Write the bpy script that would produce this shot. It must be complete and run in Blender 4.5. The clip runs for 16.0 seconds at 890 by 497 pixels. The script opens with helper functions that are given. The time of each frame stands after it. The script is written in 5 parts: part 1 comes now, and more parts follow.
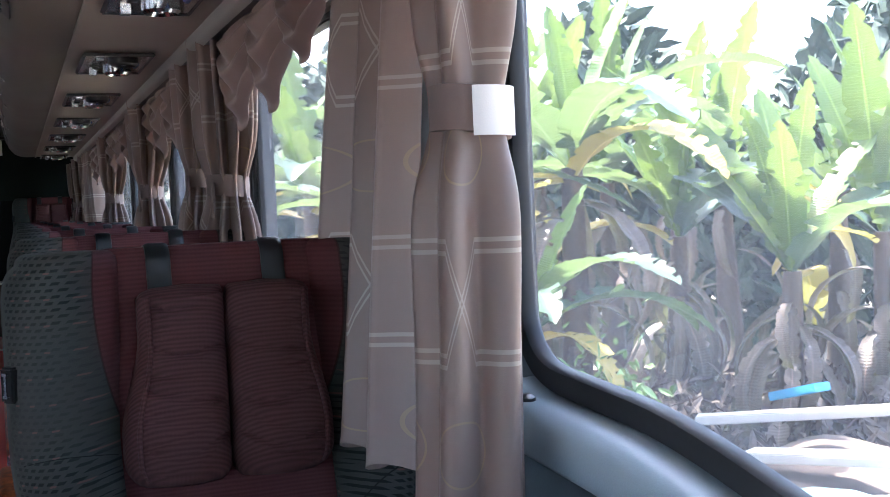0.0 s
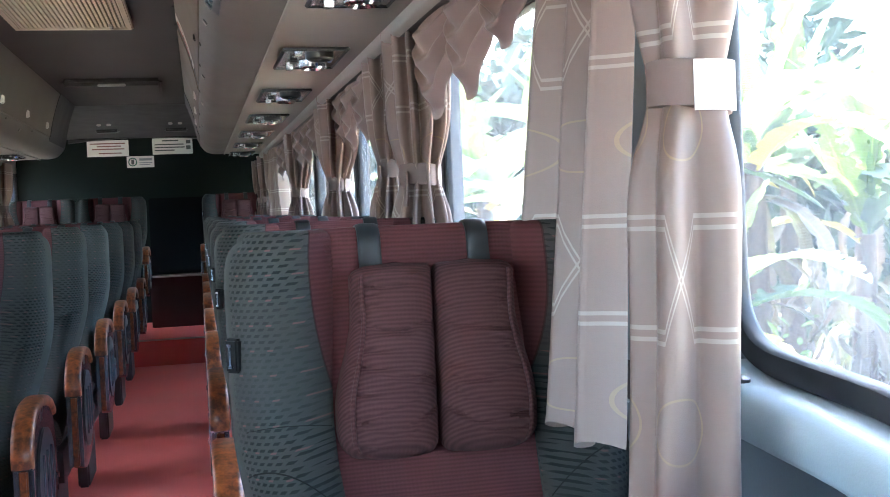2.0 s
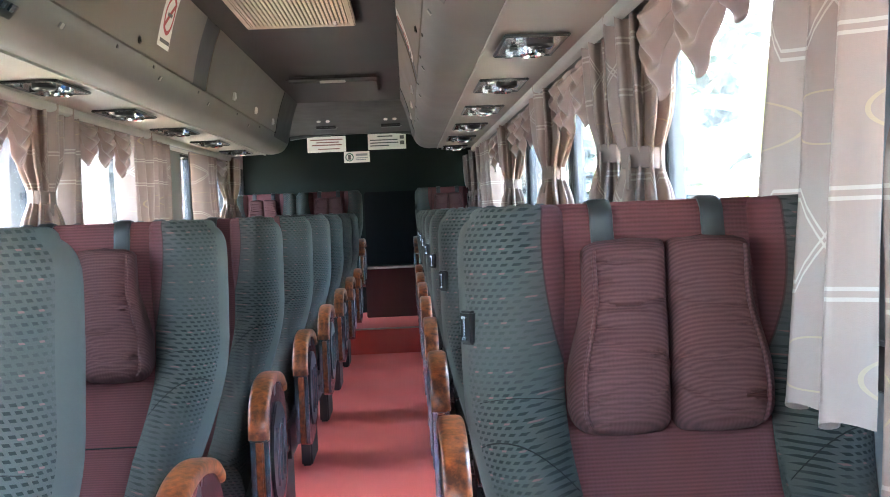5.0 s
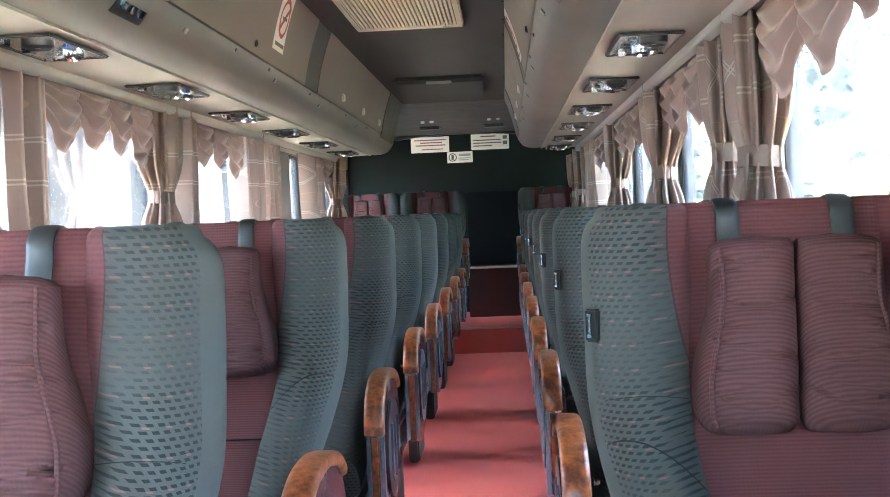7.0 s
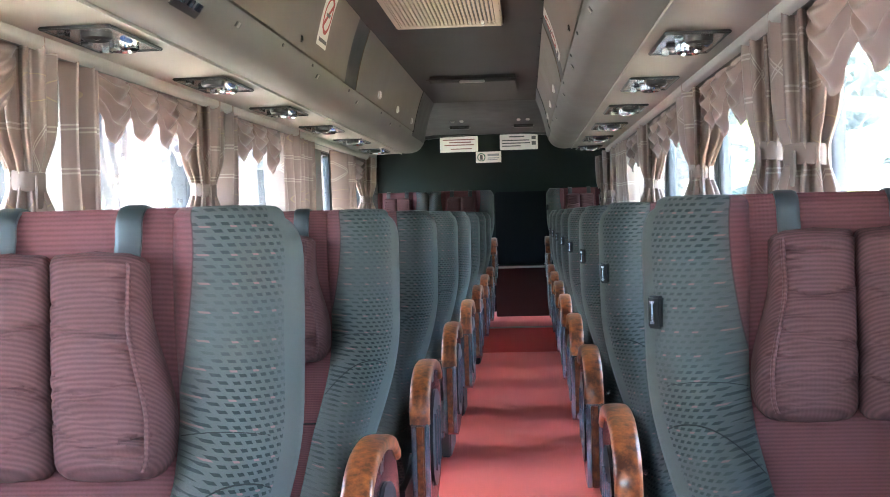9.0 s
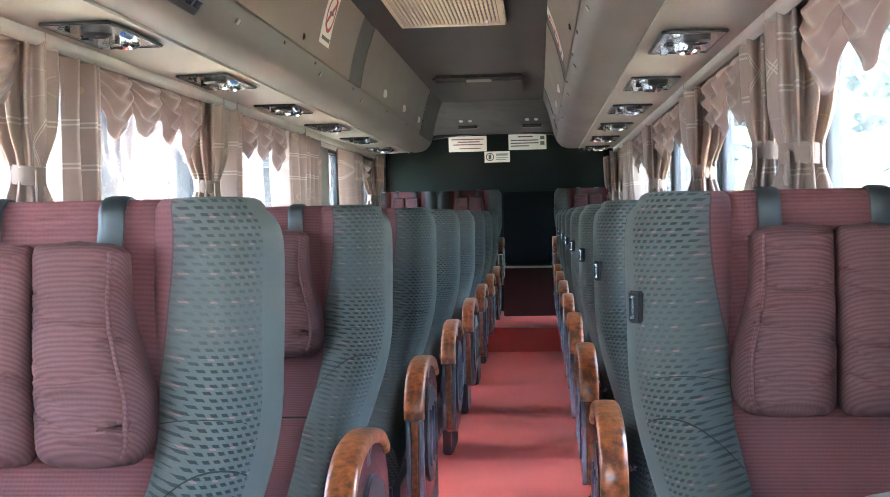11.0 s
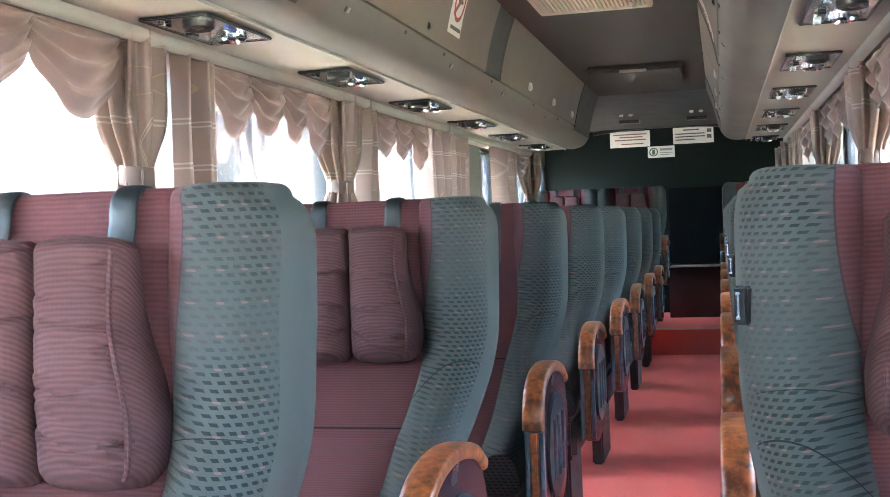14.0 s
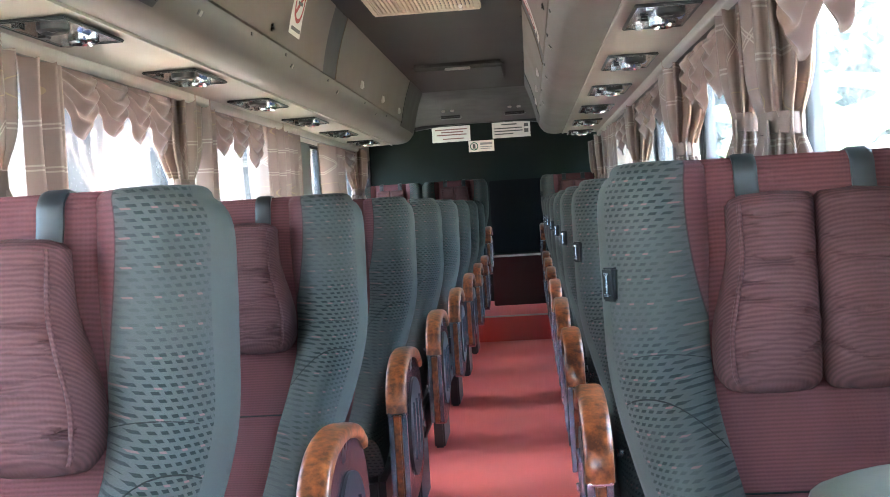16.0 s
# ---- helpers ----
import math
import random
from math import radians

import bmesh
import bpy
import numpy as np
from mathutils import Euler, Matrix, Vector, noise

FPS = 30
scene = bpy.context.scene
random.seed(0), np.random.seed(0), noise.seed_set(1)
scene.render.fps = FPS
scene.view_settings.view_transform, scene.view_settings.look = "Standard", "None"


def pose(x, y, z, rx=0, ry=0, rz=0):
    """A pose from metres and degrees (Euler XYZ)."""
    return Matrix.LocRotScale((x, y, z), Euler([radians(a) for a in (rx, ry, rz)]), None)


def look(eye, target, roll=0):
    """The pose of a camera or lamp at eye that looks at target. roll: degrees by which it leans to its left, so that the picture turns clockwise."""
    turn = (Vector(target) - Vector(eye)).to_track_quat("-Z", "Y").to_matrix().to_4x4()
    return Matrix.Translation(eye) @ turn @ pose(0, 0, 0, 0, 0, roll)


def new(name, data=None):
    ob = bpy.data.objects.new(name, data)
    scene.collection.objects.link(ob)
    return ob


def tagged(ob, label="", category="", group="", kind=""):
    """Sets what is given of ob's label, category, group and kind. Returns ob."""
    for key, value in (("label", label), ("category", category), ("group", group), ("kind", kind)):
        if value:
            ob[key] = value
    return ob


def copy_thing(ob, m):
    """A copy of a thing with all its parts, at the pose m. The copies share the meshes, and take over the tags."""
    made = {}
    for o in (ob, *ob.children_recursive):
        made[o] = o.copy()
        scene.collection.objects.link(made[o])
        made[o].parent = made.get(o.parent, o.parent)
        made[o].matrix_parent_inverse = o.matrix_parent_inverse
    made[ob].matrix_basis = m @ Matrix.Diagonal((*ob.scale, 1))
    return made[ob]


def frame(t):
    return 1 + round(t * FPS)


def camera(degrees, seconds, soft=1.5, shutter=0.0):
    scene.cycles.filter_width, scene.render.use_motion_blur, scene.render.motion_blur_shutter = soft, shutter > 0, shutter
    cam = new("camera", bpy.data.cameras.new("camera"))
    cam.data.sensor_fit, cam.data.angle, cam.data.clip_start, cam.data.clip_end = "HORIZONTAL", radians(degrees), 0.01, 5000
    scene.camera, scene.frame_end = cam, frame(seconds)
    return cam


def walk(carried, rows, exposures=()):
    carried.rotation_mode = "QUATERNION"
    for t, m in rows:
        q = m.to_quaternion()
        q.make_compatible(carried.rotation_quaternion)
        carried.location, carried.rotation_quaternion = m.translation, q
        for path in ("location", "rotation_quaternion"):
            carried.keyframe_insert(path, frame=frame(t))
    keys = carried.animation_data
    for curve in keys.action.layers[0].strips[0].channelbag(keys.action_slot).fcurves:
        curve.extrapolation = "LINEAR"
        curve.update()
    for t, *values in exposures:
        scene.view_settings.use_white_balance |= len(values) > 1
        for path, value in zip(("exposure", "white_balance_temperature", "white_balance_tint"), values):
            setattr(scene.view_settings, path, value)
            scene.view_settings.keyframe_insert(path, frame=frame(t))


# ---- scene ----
cam = camera(44.3, 16.0, soft=0.9)
PATH = [
    (0, (0.088, 0.416, 1.221), (0.814, 2.277, 1.128), -2.5),
    (0.5, (0.076, 0.414, 1.216), (0.745, 2.297, 1.125), -2.5),
    (1, (0.064, 0.416, 1.208), (0.665, 2.321, 1.119), -2.5),
    (1.5, (0.045, 0.416, 1.203), (0.566, 2.346, 1.118), -2.5),
    (2, (0.029, 0.419, 1.198), (0.465, 2.369, 1.116), -2.4),
    (2.5, (0.018, 0.418, 1.196), (0.381, 2.383, 1.115), -2.4),
    (3, (0.007, 0.419, 1.195), (0.302, 2.396, 1.117), -2.4),
    (3.5, (-0.001, 0.421, 1.187), (0.223, 2.407, 1.112), -2.4),
    (6, (-0.029, 0.416, 1.165), (-0.058, 2.415, 1.096), -2.4),
    (6.5, (-0.043, 0.415, 1.165), (-0.125, 2.412, 1.1), -2.4),
    (7, (-0.051, 0.397, 1.167), (-0.165, 2.392, 1.103), -2.4),
    (7.5, (-0.063, 0.387, 1.164), (-0.181, 2.382, 1.1), -2.3),
    (8, (-0.089, 0.376, 1.159), (-0.21, 2.371, 1.094), -2.1),
    (8.5, (-0.116, 0.37, 1.156), (-0.255, 2.365, 1.094), -1.9),
    (9, (-0.118, 0.35, 1.148), (-0.269, 2.344, 1.088), -1.6),
    (11.5, (-0.029, 0.338, 1.13), (-0.222, 2.328, 1.072), -0.9),
    (12, (0.05, 0.439, 1.112), (-0.198, 2.422, 1.059), -0.5),
    (12.5, (0.087, 0.54, 1.113), (-0.268, 2.507, 1.062), -0.4),
    (13, (0.083, 0.598, 1.102), (-0.342, 2.552, 1.054), -0.5),
    (13.5, (0.081, 0.607, 1.108), (-0.398, 2.548, 1.06), -0.5),
    (14, (0.044, 0.576, 1.113), (-0.447, 2.515, 1.068), -2.3),
    (14.5, (-0.046, 0.484, 1.117), (-0.509, 2.428, 1.069), -4.1),
    (15, (-0.056, 0.406, 1.119), (-0.362, 2.382, 1.059), -3.9),
    (15.5, (-0.049, 0.407, 1.117), (-0.248, 2.396, 1.05), -3.8),
    (16, (-0.039, 0.413, 1.119), (-0.199, 2.405, 1.047), -3.6),
]
EXPOSURES = [(0.0, 3.4, 6000, 15), (0.5, 3.6, 6000, 14), (1.0, 4.0, 6000, 12), (1.5, 4.45, 6000, 10), (2.0, 4.8, 6000, 7), (3.5, 5.3, 6050, 3), (6.0, 5.5, 6150, 4), (16.0, 5.55, 6150, 3)]
walk(cam, [(t, look(eye, target, roll)) for t, eye, target, roll in PATH], EXPOSURES)

# ---- light ----
SUN_ELEV, SUN_AZ = 68.0, 335.0
world = bpy.data.worlds.new("sky")
scene.world = world
world.use_nodes = True
wn = world.node_tree.nodes
sky = wn.new("ShaderNodeTexSky")
sky.sky_type = "NISHITA"
sky.sun_disc = False
sky.sun_elevation = radians(SUN_ELEV)
sky.sun_rotation = radians(SUN_AZ)
sky.dust_density = 4.0
wn["Background"].inputs["Strength"].default_value = 0.15
world.node_tree.links.new(sky.outputs["Color"], wn["Background"].inputs["Color"])
sun = new("sun", bpy.data.lights.new("sun", "SUN"))
sun.data.energy, sun.data.angle, sun.data.color = 2.9, radians(0.6), (1.0, 0.95, 0.87)
sun_dir = Vector((math.sin(radians(SUN_AZ)) * math.cos(radians(SUN_ELEV)), math.cos(radians(SUN_AZ)) * math.cos(radians(SUN_ELEV)), math.sin(radians(SUN_ELEV))))
sun.matrix_world = look(sun_dir * 50, (0, 0, 0))

# ---- materials ----


class Nodes:
    """Short hand for node trees."""

    def __init__(self, name):
        self.m = bpy.data.materials.new(name)
        self.m.use_nodes = True
        self.t = self.m.node_tree
        self.b = self.t.nodes["Principled BSDF"]

    def add(self, kind, **inputs):
        n = self.t.nodes.new(kind)
        for k, v in inputs.items():
            self.put(n.inputs[k.replace("_", " ")], v)
        return n

    def put(self, socket, v):
        if isinstance(v, bpy.types.NodeSocket):
            self.t.links.new(v, socket)
        else:
            socket.default_value = v

    def math(self, op, a, b=0.0, c=0.0):
        n = self.t.nodes.new("ShaderNodeMath")
        n.operation = op
        for s, v in zip(n.inputs, (a, b, c)):
            self.put(s, v)
        return n.outputs[0]

    def mix(self, f, a, b):
        n = self.t.nodes.new("ShaderNodeMix")
        n.data_type = "RGBA"
        self.put(n.inputs[0], f)
        self.put(n.inputs[6], a)
        self.put(n.inputs[7], b)
        return n.outputs[2]

    def coords(self, which="Object"):
        return self.t.nodes.new("ShaderNodeTexCoord").outputs[which]

    def split(self, v):
        n = self.t.nodes.new("ShaderNodeSeparateXYZ")
        self.put(n.inputs[0], v)
        return n.outputs

    def noise(self, scale, detail=3.0, vec=None, rough=0.55):
        n = self.add("ShaderNodeTexNoise", Scale=scale, Detail=detail, Roughness=rough)
        self.put(n.inputs["Vector"], vec if vec is not None else self.coords())
        return n.outputs["Fac"]

    def bump(self, height, strength=0.3, distance=0.002):
        n = self.add("ShaderNodeBump", Strength=strength, Distance=distance)
        self.put(n.inputs["Height"], height)
        self.put(self.b.inputs["Normal"], n.outputs[0])

    def set(self, **kw):
        for k, v in kw.items():
            self.put(self.b.inputs[k.replace("_", " ")], v)
        return self


def c4(c, k=1.0):
    return (c[0] * k, c[1] * k, c[2] * k, 1.0)


def plain(name, col, rough=0.5, metal=0.0, var=0.12, scale=6.0, grain=90.0, bump=0.15, **more):
    """Paint, plastic, metal or cloth with wear at two scales and a fine grain."""
    n = Nodes(name)
    big = n.noise(scale, 4.0)
    fine = n.noise(grain, 2.0)
    f = n.math("MULTIPLY_ADD", fine, 0.4, n.math("MULTIPLY", big, 0.6))
    col_out = n.mix(f, c4(col, 1 - var * 1.6), c4(col, 1 + var * 1.6))
    n.set(Base_Color=col_out, Metallic=metal, **more)
    n.put(n.b.inputs["Roughness"], n.math("MULTIPLY_ADD", big, 0.2, rough - 0.1))
    if bump:
        n.bump(fine, bump, 0.001)
    return n.m


def fabric_dashed(name, base, dark, red, maroon):
    """Grey moquette with slanted dark dashes in staggered rows and sparse red dashes."""
    n = Nodes(name)
    x, y, z = n.split(n.coords())
    u = n.math("ADD", n.math("ABSOLUTE", x), n.math("MULTIPLY", y, 0.8))
    row = n.math("DIVIDE", z, 0.0086)
    ri = n.math("FLOOR", row)
    rf = n.math("FRACT", row)
    uu = n.math("ADD", n.math("DIVIDE", u, 0.0150), n.math("ADD", n.math("MULTIPLY", ri, 0.43), n.math("MULTIPLY", rf, 0.3)))
    uf = n.math("FRACT", uu)
    dash = n.math("MULTIPLY", n.math("LESS_THAN", uf, 0.60), n.math("LESS_THAN", rf, 0.46))
    band = n.math("SMOOTH_MIN", n.math("MULTIPLY_ADD", n.noise(6.0, 2.0), 4.0, n.math("MULTIPLY_ADD", n.math("SINE", n.math("MULTIPLY", z, 17.0)), 0.5, -1.35)), 1.0, 0.2)
    dash_f = n.math("MULTIPLY", dash, n.math("MAXIMUM", band, 0.3))
    rrow = n.math("LESS_THAN", n.math("FRACT", n.math("DIVIDE", ri, 4.0)), 0.2)
    rdash = n.math("MULTIPLY", rrow, n.math("MULTIPLY", n.math("GREATER_THAN", n.math("FRACT", n.math("DIVIDE", uu, 2.0)), 0.72), n.math("GREATER_THAN", rf, 0.7)))
    grain = n.noise(700.0, 2.0)
    soil = n.noise(4.0, 4.0)
    col = n.mix(soil, c4(base, 0.82), c4(base, 1.15))
    col = n.mix(n.math("MULTIPLY", grain, 0.35), col, c4(dark, 1.2))
    col = n.mix(n.math("MULTIPLY", dash_f, 0.78), col, c4(dark))
    col = n.mix(n.math("MULTIPLY", rdash, 0.5), col, c4(red))
    # crescent of maroon ribbed cloth let into the inner edge near the top
    away = n.math("DIVIDE", n.math("SUBTRACT", z, 1.105), 0.20)
    edge = n.math("MULTIPLY_ADD", n.math("MULTIPLY", away, away), -0.040, 0.178)
    crescent = n.math("LESS_THAN", n.math("ABSOLUTE", x), edge)
    ribs = n.math("MULTIPLY_ADD", n.math("SINE", n.math("MULTIPLY", z, 6.2832 / 0.0075)), 0.5, 0.5)
    gusset = n.mix(n.math("MULTIPLY", ribs, 0.45), c4(maroon), c4(maroon, 0.5))
    rim = n.math("LESS_THAN", n.math("ABSOLUTE", n.math("SUBTRACT", n.math("ABSOLUTE", x), edge)), 0.0016)
    col = n.mix(crescent, col, gusset)
    col = n.mix(n.math("MULTIPLY", rim, n.math("MULTIPLY", n.math("GREATER_THAN", edge, 0.143), 0.6)), col, c4(maroon, 0.3))
    n.set(Base_Color=col, Roughness=0.9, Specular_IOR_Level=0.12, Sheen_Weight=0.04, Sheen_Roughness=0.4)
    n.bump(n.math("SUBTRACT", grain, n.math("MULTIPLY", dash, 1.2)), 0.5, 0.0015)
    return n.m


def fabric_ribbed(name, base, period=0.0075, strong=0.55):
    """Maroon cloth woven in fine horizontal ribs."""
    n = Nodes(name)
    x, y, z = n.split(n.coords())
    s = n.math("SINE", n.math("MULTIPLY", n.math("ADD", z, n.math("MULTIPLY", y, 0.8)), 6.2832 / period))
    w = n.math("SINE", n.math("MULTIPLY", x, 6.2832 / 0.006))
    rib = n.math("MULTIPLY_ADD", s, 0.5, 0.5)
    soil = n.noise(5.0, 4.0)
    grain = n.noise(600.0, 2.0)
    col = n.mix(soil, c4(base, 0.75), c4(base, 1.2))
    col = n.mix(n.math("MULTIPLY", rib, strong), col, c4((base[0] * 0.42, base[1] * 0.4, base[2] * 0.42)))
    col = n.mix(n.math("MULTIPLY", grain, 0.3), col, c4((base[0] * 1.6, base[1] * 2.0, base[2] * 2.0)))
    n.set(Base_Color=col, Roughness=0.85, Specular_IOR_Level=0.15)
    n.bump(n.math("ADD", n.math("MULTIPLY", rib, -1.0), n.math("MULTIPLY", w, 0.2)), 0.4, 0.001)
    return n.m


def satin(name, base):
    """Taupe satin curtain with pale double lines that run level and cross in long lozenges (UV in metres)."""
    n = Nodes(name)
    u, v, _ = n.split(n.coords("UV"))

    def near(val, half):
        return n.math("LESS_THAN", n.math("ABSOLUTE", val), half)

    vv = n.math("MULTIPLY", n.math("SUBTRACT", n.math("FRACT", n.math("DIVIDE", v, 0.33)), 0.5), 0.33)
    tri = n.math("SUBTRACT", n.math("MULTIPLY", n.math("ABSOLUTE", n.math("SUBTRACT", n.math("FRACT", n.math("DIVIDE", u, 0.44)), 0.5)), 0.44), 0.11)
    wave = n.math("MINIMUM", n.math("MAXIMUM", n.math("MULTIPLY", tri, 1.9), -0.062), 0.062)
    lines = 0.0
    for sign in (1.0, -1.0):
        d = n.math("ABSOLUTE", n.math("MULTIPLY_ADD", wave, sign, vv))
        lines = n.math("MAXIMUM", n.math("LESS_THAN", n.math("ABSOLUTE", n.math("SUBTRACT", d, 0.0065)), 0.0026), lines)
    v2 = n.math("MULTIPLY", n.math("SUBTRACT", n.math("FRACT", n.math("ADD", n.math("DIVIDE", v, 0.33), 0.5)), 0.5), 0.33)
    u2 = n.math("MULTIPLY", n.math("SUBTRACT", n.math("FRACT", n.math("DIVIDE", u, 0.22)), 0.5), 0.22)
    rad = n.math("SQRT", n.math("ADD", n.math("POWER", n.math("DIVIDE", u2, 0.062), 2.0), n.math("POWER", n.math("DIVIDE", v2, 0.036), 2.0)))
    gold = near(n.math("SUBTRACT", rad, 1.0), 0.035)
    weave = n.noise(900.0, 1.0, n.coords("UV"))
    soil = n.noise(3.0, 3.0)
    col = n.mix(soil, c4(base, 0.85), c4(base, 1.12))
    col = n.mix(n.math("MULTIPLY", lines, 0.5), col, (0.52, 0.48, 0.41, 1))
    col = n.mix(n.math("MULTIPLY", gold, 0.4), col, (0.42, 0.32, 0.14, 1))
    n.set(Base_Color=col, Roughness=0.33, Specular_IOR_Level=0.6)
    crease = n.noise(14.0, 3.0)
    n.bump(n.math("ADD", n.math("MULTIPLY", crease, 6.0), n.math("ADD", weave, lines)), 0.22, 0.0016)
    tr = n.add("ShaderNodeBsdfTranslucent")
    n.put(tr.inputs["Color"], n.mix(0.4, col, (0.50, 0.36, 0.28, 1)))
    mixs = n.add("ShaderNodeMixShader", Fac=0.25)
    n.t.links.new(n.b.outputs[0], mixs.inputs[1])
    n.t.links.new(tr.outputs[0], mixs.inputs[2])
    n.t.links.new(mixs.outputs[0], n.t.nodes["Material Output"].inputs["Surface"])
    return n.m


def thin_cloth(material, tint, amount):
    """Lets light through an opaque cloth material."""
    t = material.node_tree
    tr, mixs = t.nodes.new("ShaderNodeBsdfTranslucent"), t.nodes.new("ShaderNodeMixShader")
    tr.inputs["Color"].default_value, mixs.inputs["Fac"].default_value = c4(tint), amount
    t.links.new(t.nodes["Principled BSDF"].outputs[0], mixs.inputs[1])
    t.links.new(tr.outputs[0], mixs.inputs[2])
    t.links.new(mixs.outputs[0], t.nodes["Material Output"].inputs["Surface"])
    return material


def burl(name):
    """Lacquered burl wood."""
    n = Nodes(name)
    a = n.noise(42.0, 5.0, rough=0.65)
    v = n.add("ShaderNodeTexVoronoi", Scale=60.0)
    n.put(v.inputs["Vector"], n.coords())
    f = n.math("MULTIPLY_ADD", v.outputs["Distance"], 0.55, n.math("MULTIPLY_ADD", a, 3.4, -1.55))
    col = n.mix(f, (0.085, 0.022, 0.009, 1), (0.36, 0.105, 0.030, 1))
    n.set(Base_Color=col, Roughness=0.32, Coat_Weight=0.18, Coat_Roughness=0.15)
    return n.m


def glass_mat(name, tint=(0.97, 1.0, 0.98)):
    n = Nodes(name)
    n.set(Base_Color=c4(tint), Roughness=0.02, IOR=1.12, Transmission_Weight=1.0)
    # film of dust with dried drops
    dust = n.add("ShaderNodeBsdfTranslucent")
    dust.inputs["Color"].default_value = (0.72, 0.78, 0.85, 1)
    spots = n.add("ShaderNodeTexVoronoi", Scale=55.0)
    n.put(spots.inputs["Vector"], n.coords())
    dot = n.math("MULTIPLY", n.math("LESS_THAN", spots.outputs["Distance"], 0.14), 0.07)
    amount = n.math("ADD", n.math("MULTIPLY_ADD", n.noise(3.0, 4.0), 0.045, 0.004), dot)
    mixs = n.add("ShaderNodeMixShader", Fac=amount)
    n.t.links.new(n.b.outputs[0], mixs.inputs[1])
    n.t.links.new(dust.outputs[0], mixs.inputs[2])
    n.t.links.new(mixs.outputs[0], n.t.nodes["Material Output"].inputs["Surface"])
    return n.m


def leaf_mat(name, a, b, thin=0.34):
    n = Nodes(name)
    info = n.t.nodes.new("ShaderNodeObjectInfo").outputs["Random"]
    u, v, _ = n.split(n.coords("UV"))
    rib = n.math("SINE", n.math("MULTIPLY", v, 240.0))
    f = n.math("ADD", n.math("MULTIPLY", info, 0.6), n.math("MULTIPLY", n.noise(3.0, 4.0), 0.5))
    col = n.mix(f, c4(a), c4(b))
    col = n.mix(n.math("LESS_THAN", n.math("ABSOLUTE", n.math("SUBTRACT", u, 0.5)), 0.025), col, c4((b[0] * 1.6, b[1] * 1.5, b[2] * 1.6)))
    n.set(Base_Color=col, Roughness=0.42)
    n.bump(rib, 0.25, 0.004)
    tr = n.add("ShaderNodeBsdfTranslucent")
    n.put(tr.inputs["Color"], n.mix(0.5, col, (0.24, 0.33, 0.07, 1)))
    mixs = n.add("ShaderNodeMixShader", Fac=thin)
    n.t.links.new(n.b.outputs[0], mixs.inputs[1])
    n.t.links.new(tr.outputs[0], mixs.inputs[2])
    n.t.links.new(mixs.outputs[0], n.t.nodes["Material Output"].inputs["Surface"])
    return n.m


M_GREY = fabric_dashed("seat_grey_moquette", (0.052, 0.0555, 0.051), (0.005, 0.0085, 0.0095), (0.16, 0.07, 0.066), (0.085, 0.028, 0.030))
M_SIDE = plain("seat_grey_plain_cloth", (0.052, 0.0555, 0.051), 0.9, var=0.12, scale=9, grain=500, bump=0.3, Specular_IOR_Level=0.12)
M_RED = fabric_ribbed("seat_maroon_ribbed_cloth", (0.090, 0.031, 0.033))
M_PILLOW = fabric_ribbed("pillow_maroon_cloth", (0.072, 0.030, 0.030), 0.0068, 0.75)
M_SEAM = plain("seam_dark_thread", (0.018, 0.019, 0.019), 0.9, var=0.1, bump=0, Specular_IOR_Level=0.05)
M_STRAP = plain("strap_vinyl", (0.008, 0.012, 0.0145), 0.46, var=0.1, bump=0.05)
M_BURL = burl("burl_wood")
M_CHROME = plain("chrome", (0.62, 0.68, 0.72), 0.15, 1.0, var=0.05, bump=0)
M_STEEL = plain("dark_blue_steel", (0.24, 0.32, 0.38), 0.18, 0.85, var=0.08, bump=0)
M_ARM = plain("armrest_dark_brown_plastic", (0.016, 0.010, 0.011), 0.24, var=0.2, bump=0.08)
M_BLACK = plain("black_plastic", (0.014, 0.016, 0.018), 0.35, var=0.2, bump=0.1)
M_HOOK = plain("hook_plate_black", (0.006, 0.0065, 0.007), 0.65, var=0.1, bump=0, Specular_IOR_Level=0.2)
M_BASE = plain("seat_base_steel_paint", (0.03, 0.03, 0.032), 0.5)
M_CARPET = plain("red_vinyl_floor", (0.78, 0.16, 0.137), 0.40, var=0.13, scale=2.5, grain=300, bump=0.25)
M_NOSING = plain("step_nosing_metal", (0.70, 0.67, 0.62), 0.45, 0.0, var=0.1)
M_RACK = plain("rack_grey_leatherette", (0.150, 0.142, 0.122), 0.42, var=0.06, scale=2, grain=260, bump=0.12)
M_DOOR = plain("rack_door_brown_panel", (0.165, 0.134, 0.104), 0.42, var=0.06, scale=2, grain=260, bump=0.12)
M_RIB = plain("rack_divider_dark_grey", (0.042, 0.042, 0.043), 0.5, var=0.1)
M_PSU = plain("service_panel_beige_plastic", (0.36, 0.335, 0.285), 0.40, var=0.05, scale=2, bump=0.05)
M_CEIL = plain("ceiling_dark_grey_fabric", (0.062, 0.060, 0.055), 0.85, var=0.1, scale=3, grain=300, bump=0.2)
M_TRIM = plain("trim_grey_aluminium", (0.36, 0.345, 0.31), 0.4, 0.2, var=0.06)
M_WALL = plain("side_wall_blue_grey_plastic", (0.115, 0.15, 0.175), 0.45, var=0.08, scale=4, grain=200, bump=0.2)
M_SILL = plain("sill_moulding_blue_grey", (0.28, 0.35, 0.39), 0.4, var=0.06, scale=4, grain=350, bump=0.2)
M_REAR = plain("rear_wall_dark_green", (0.008, 0.013, 0.0115), 0.85, var=0.15, scale=2, Specular_IOR_Level=0.15)
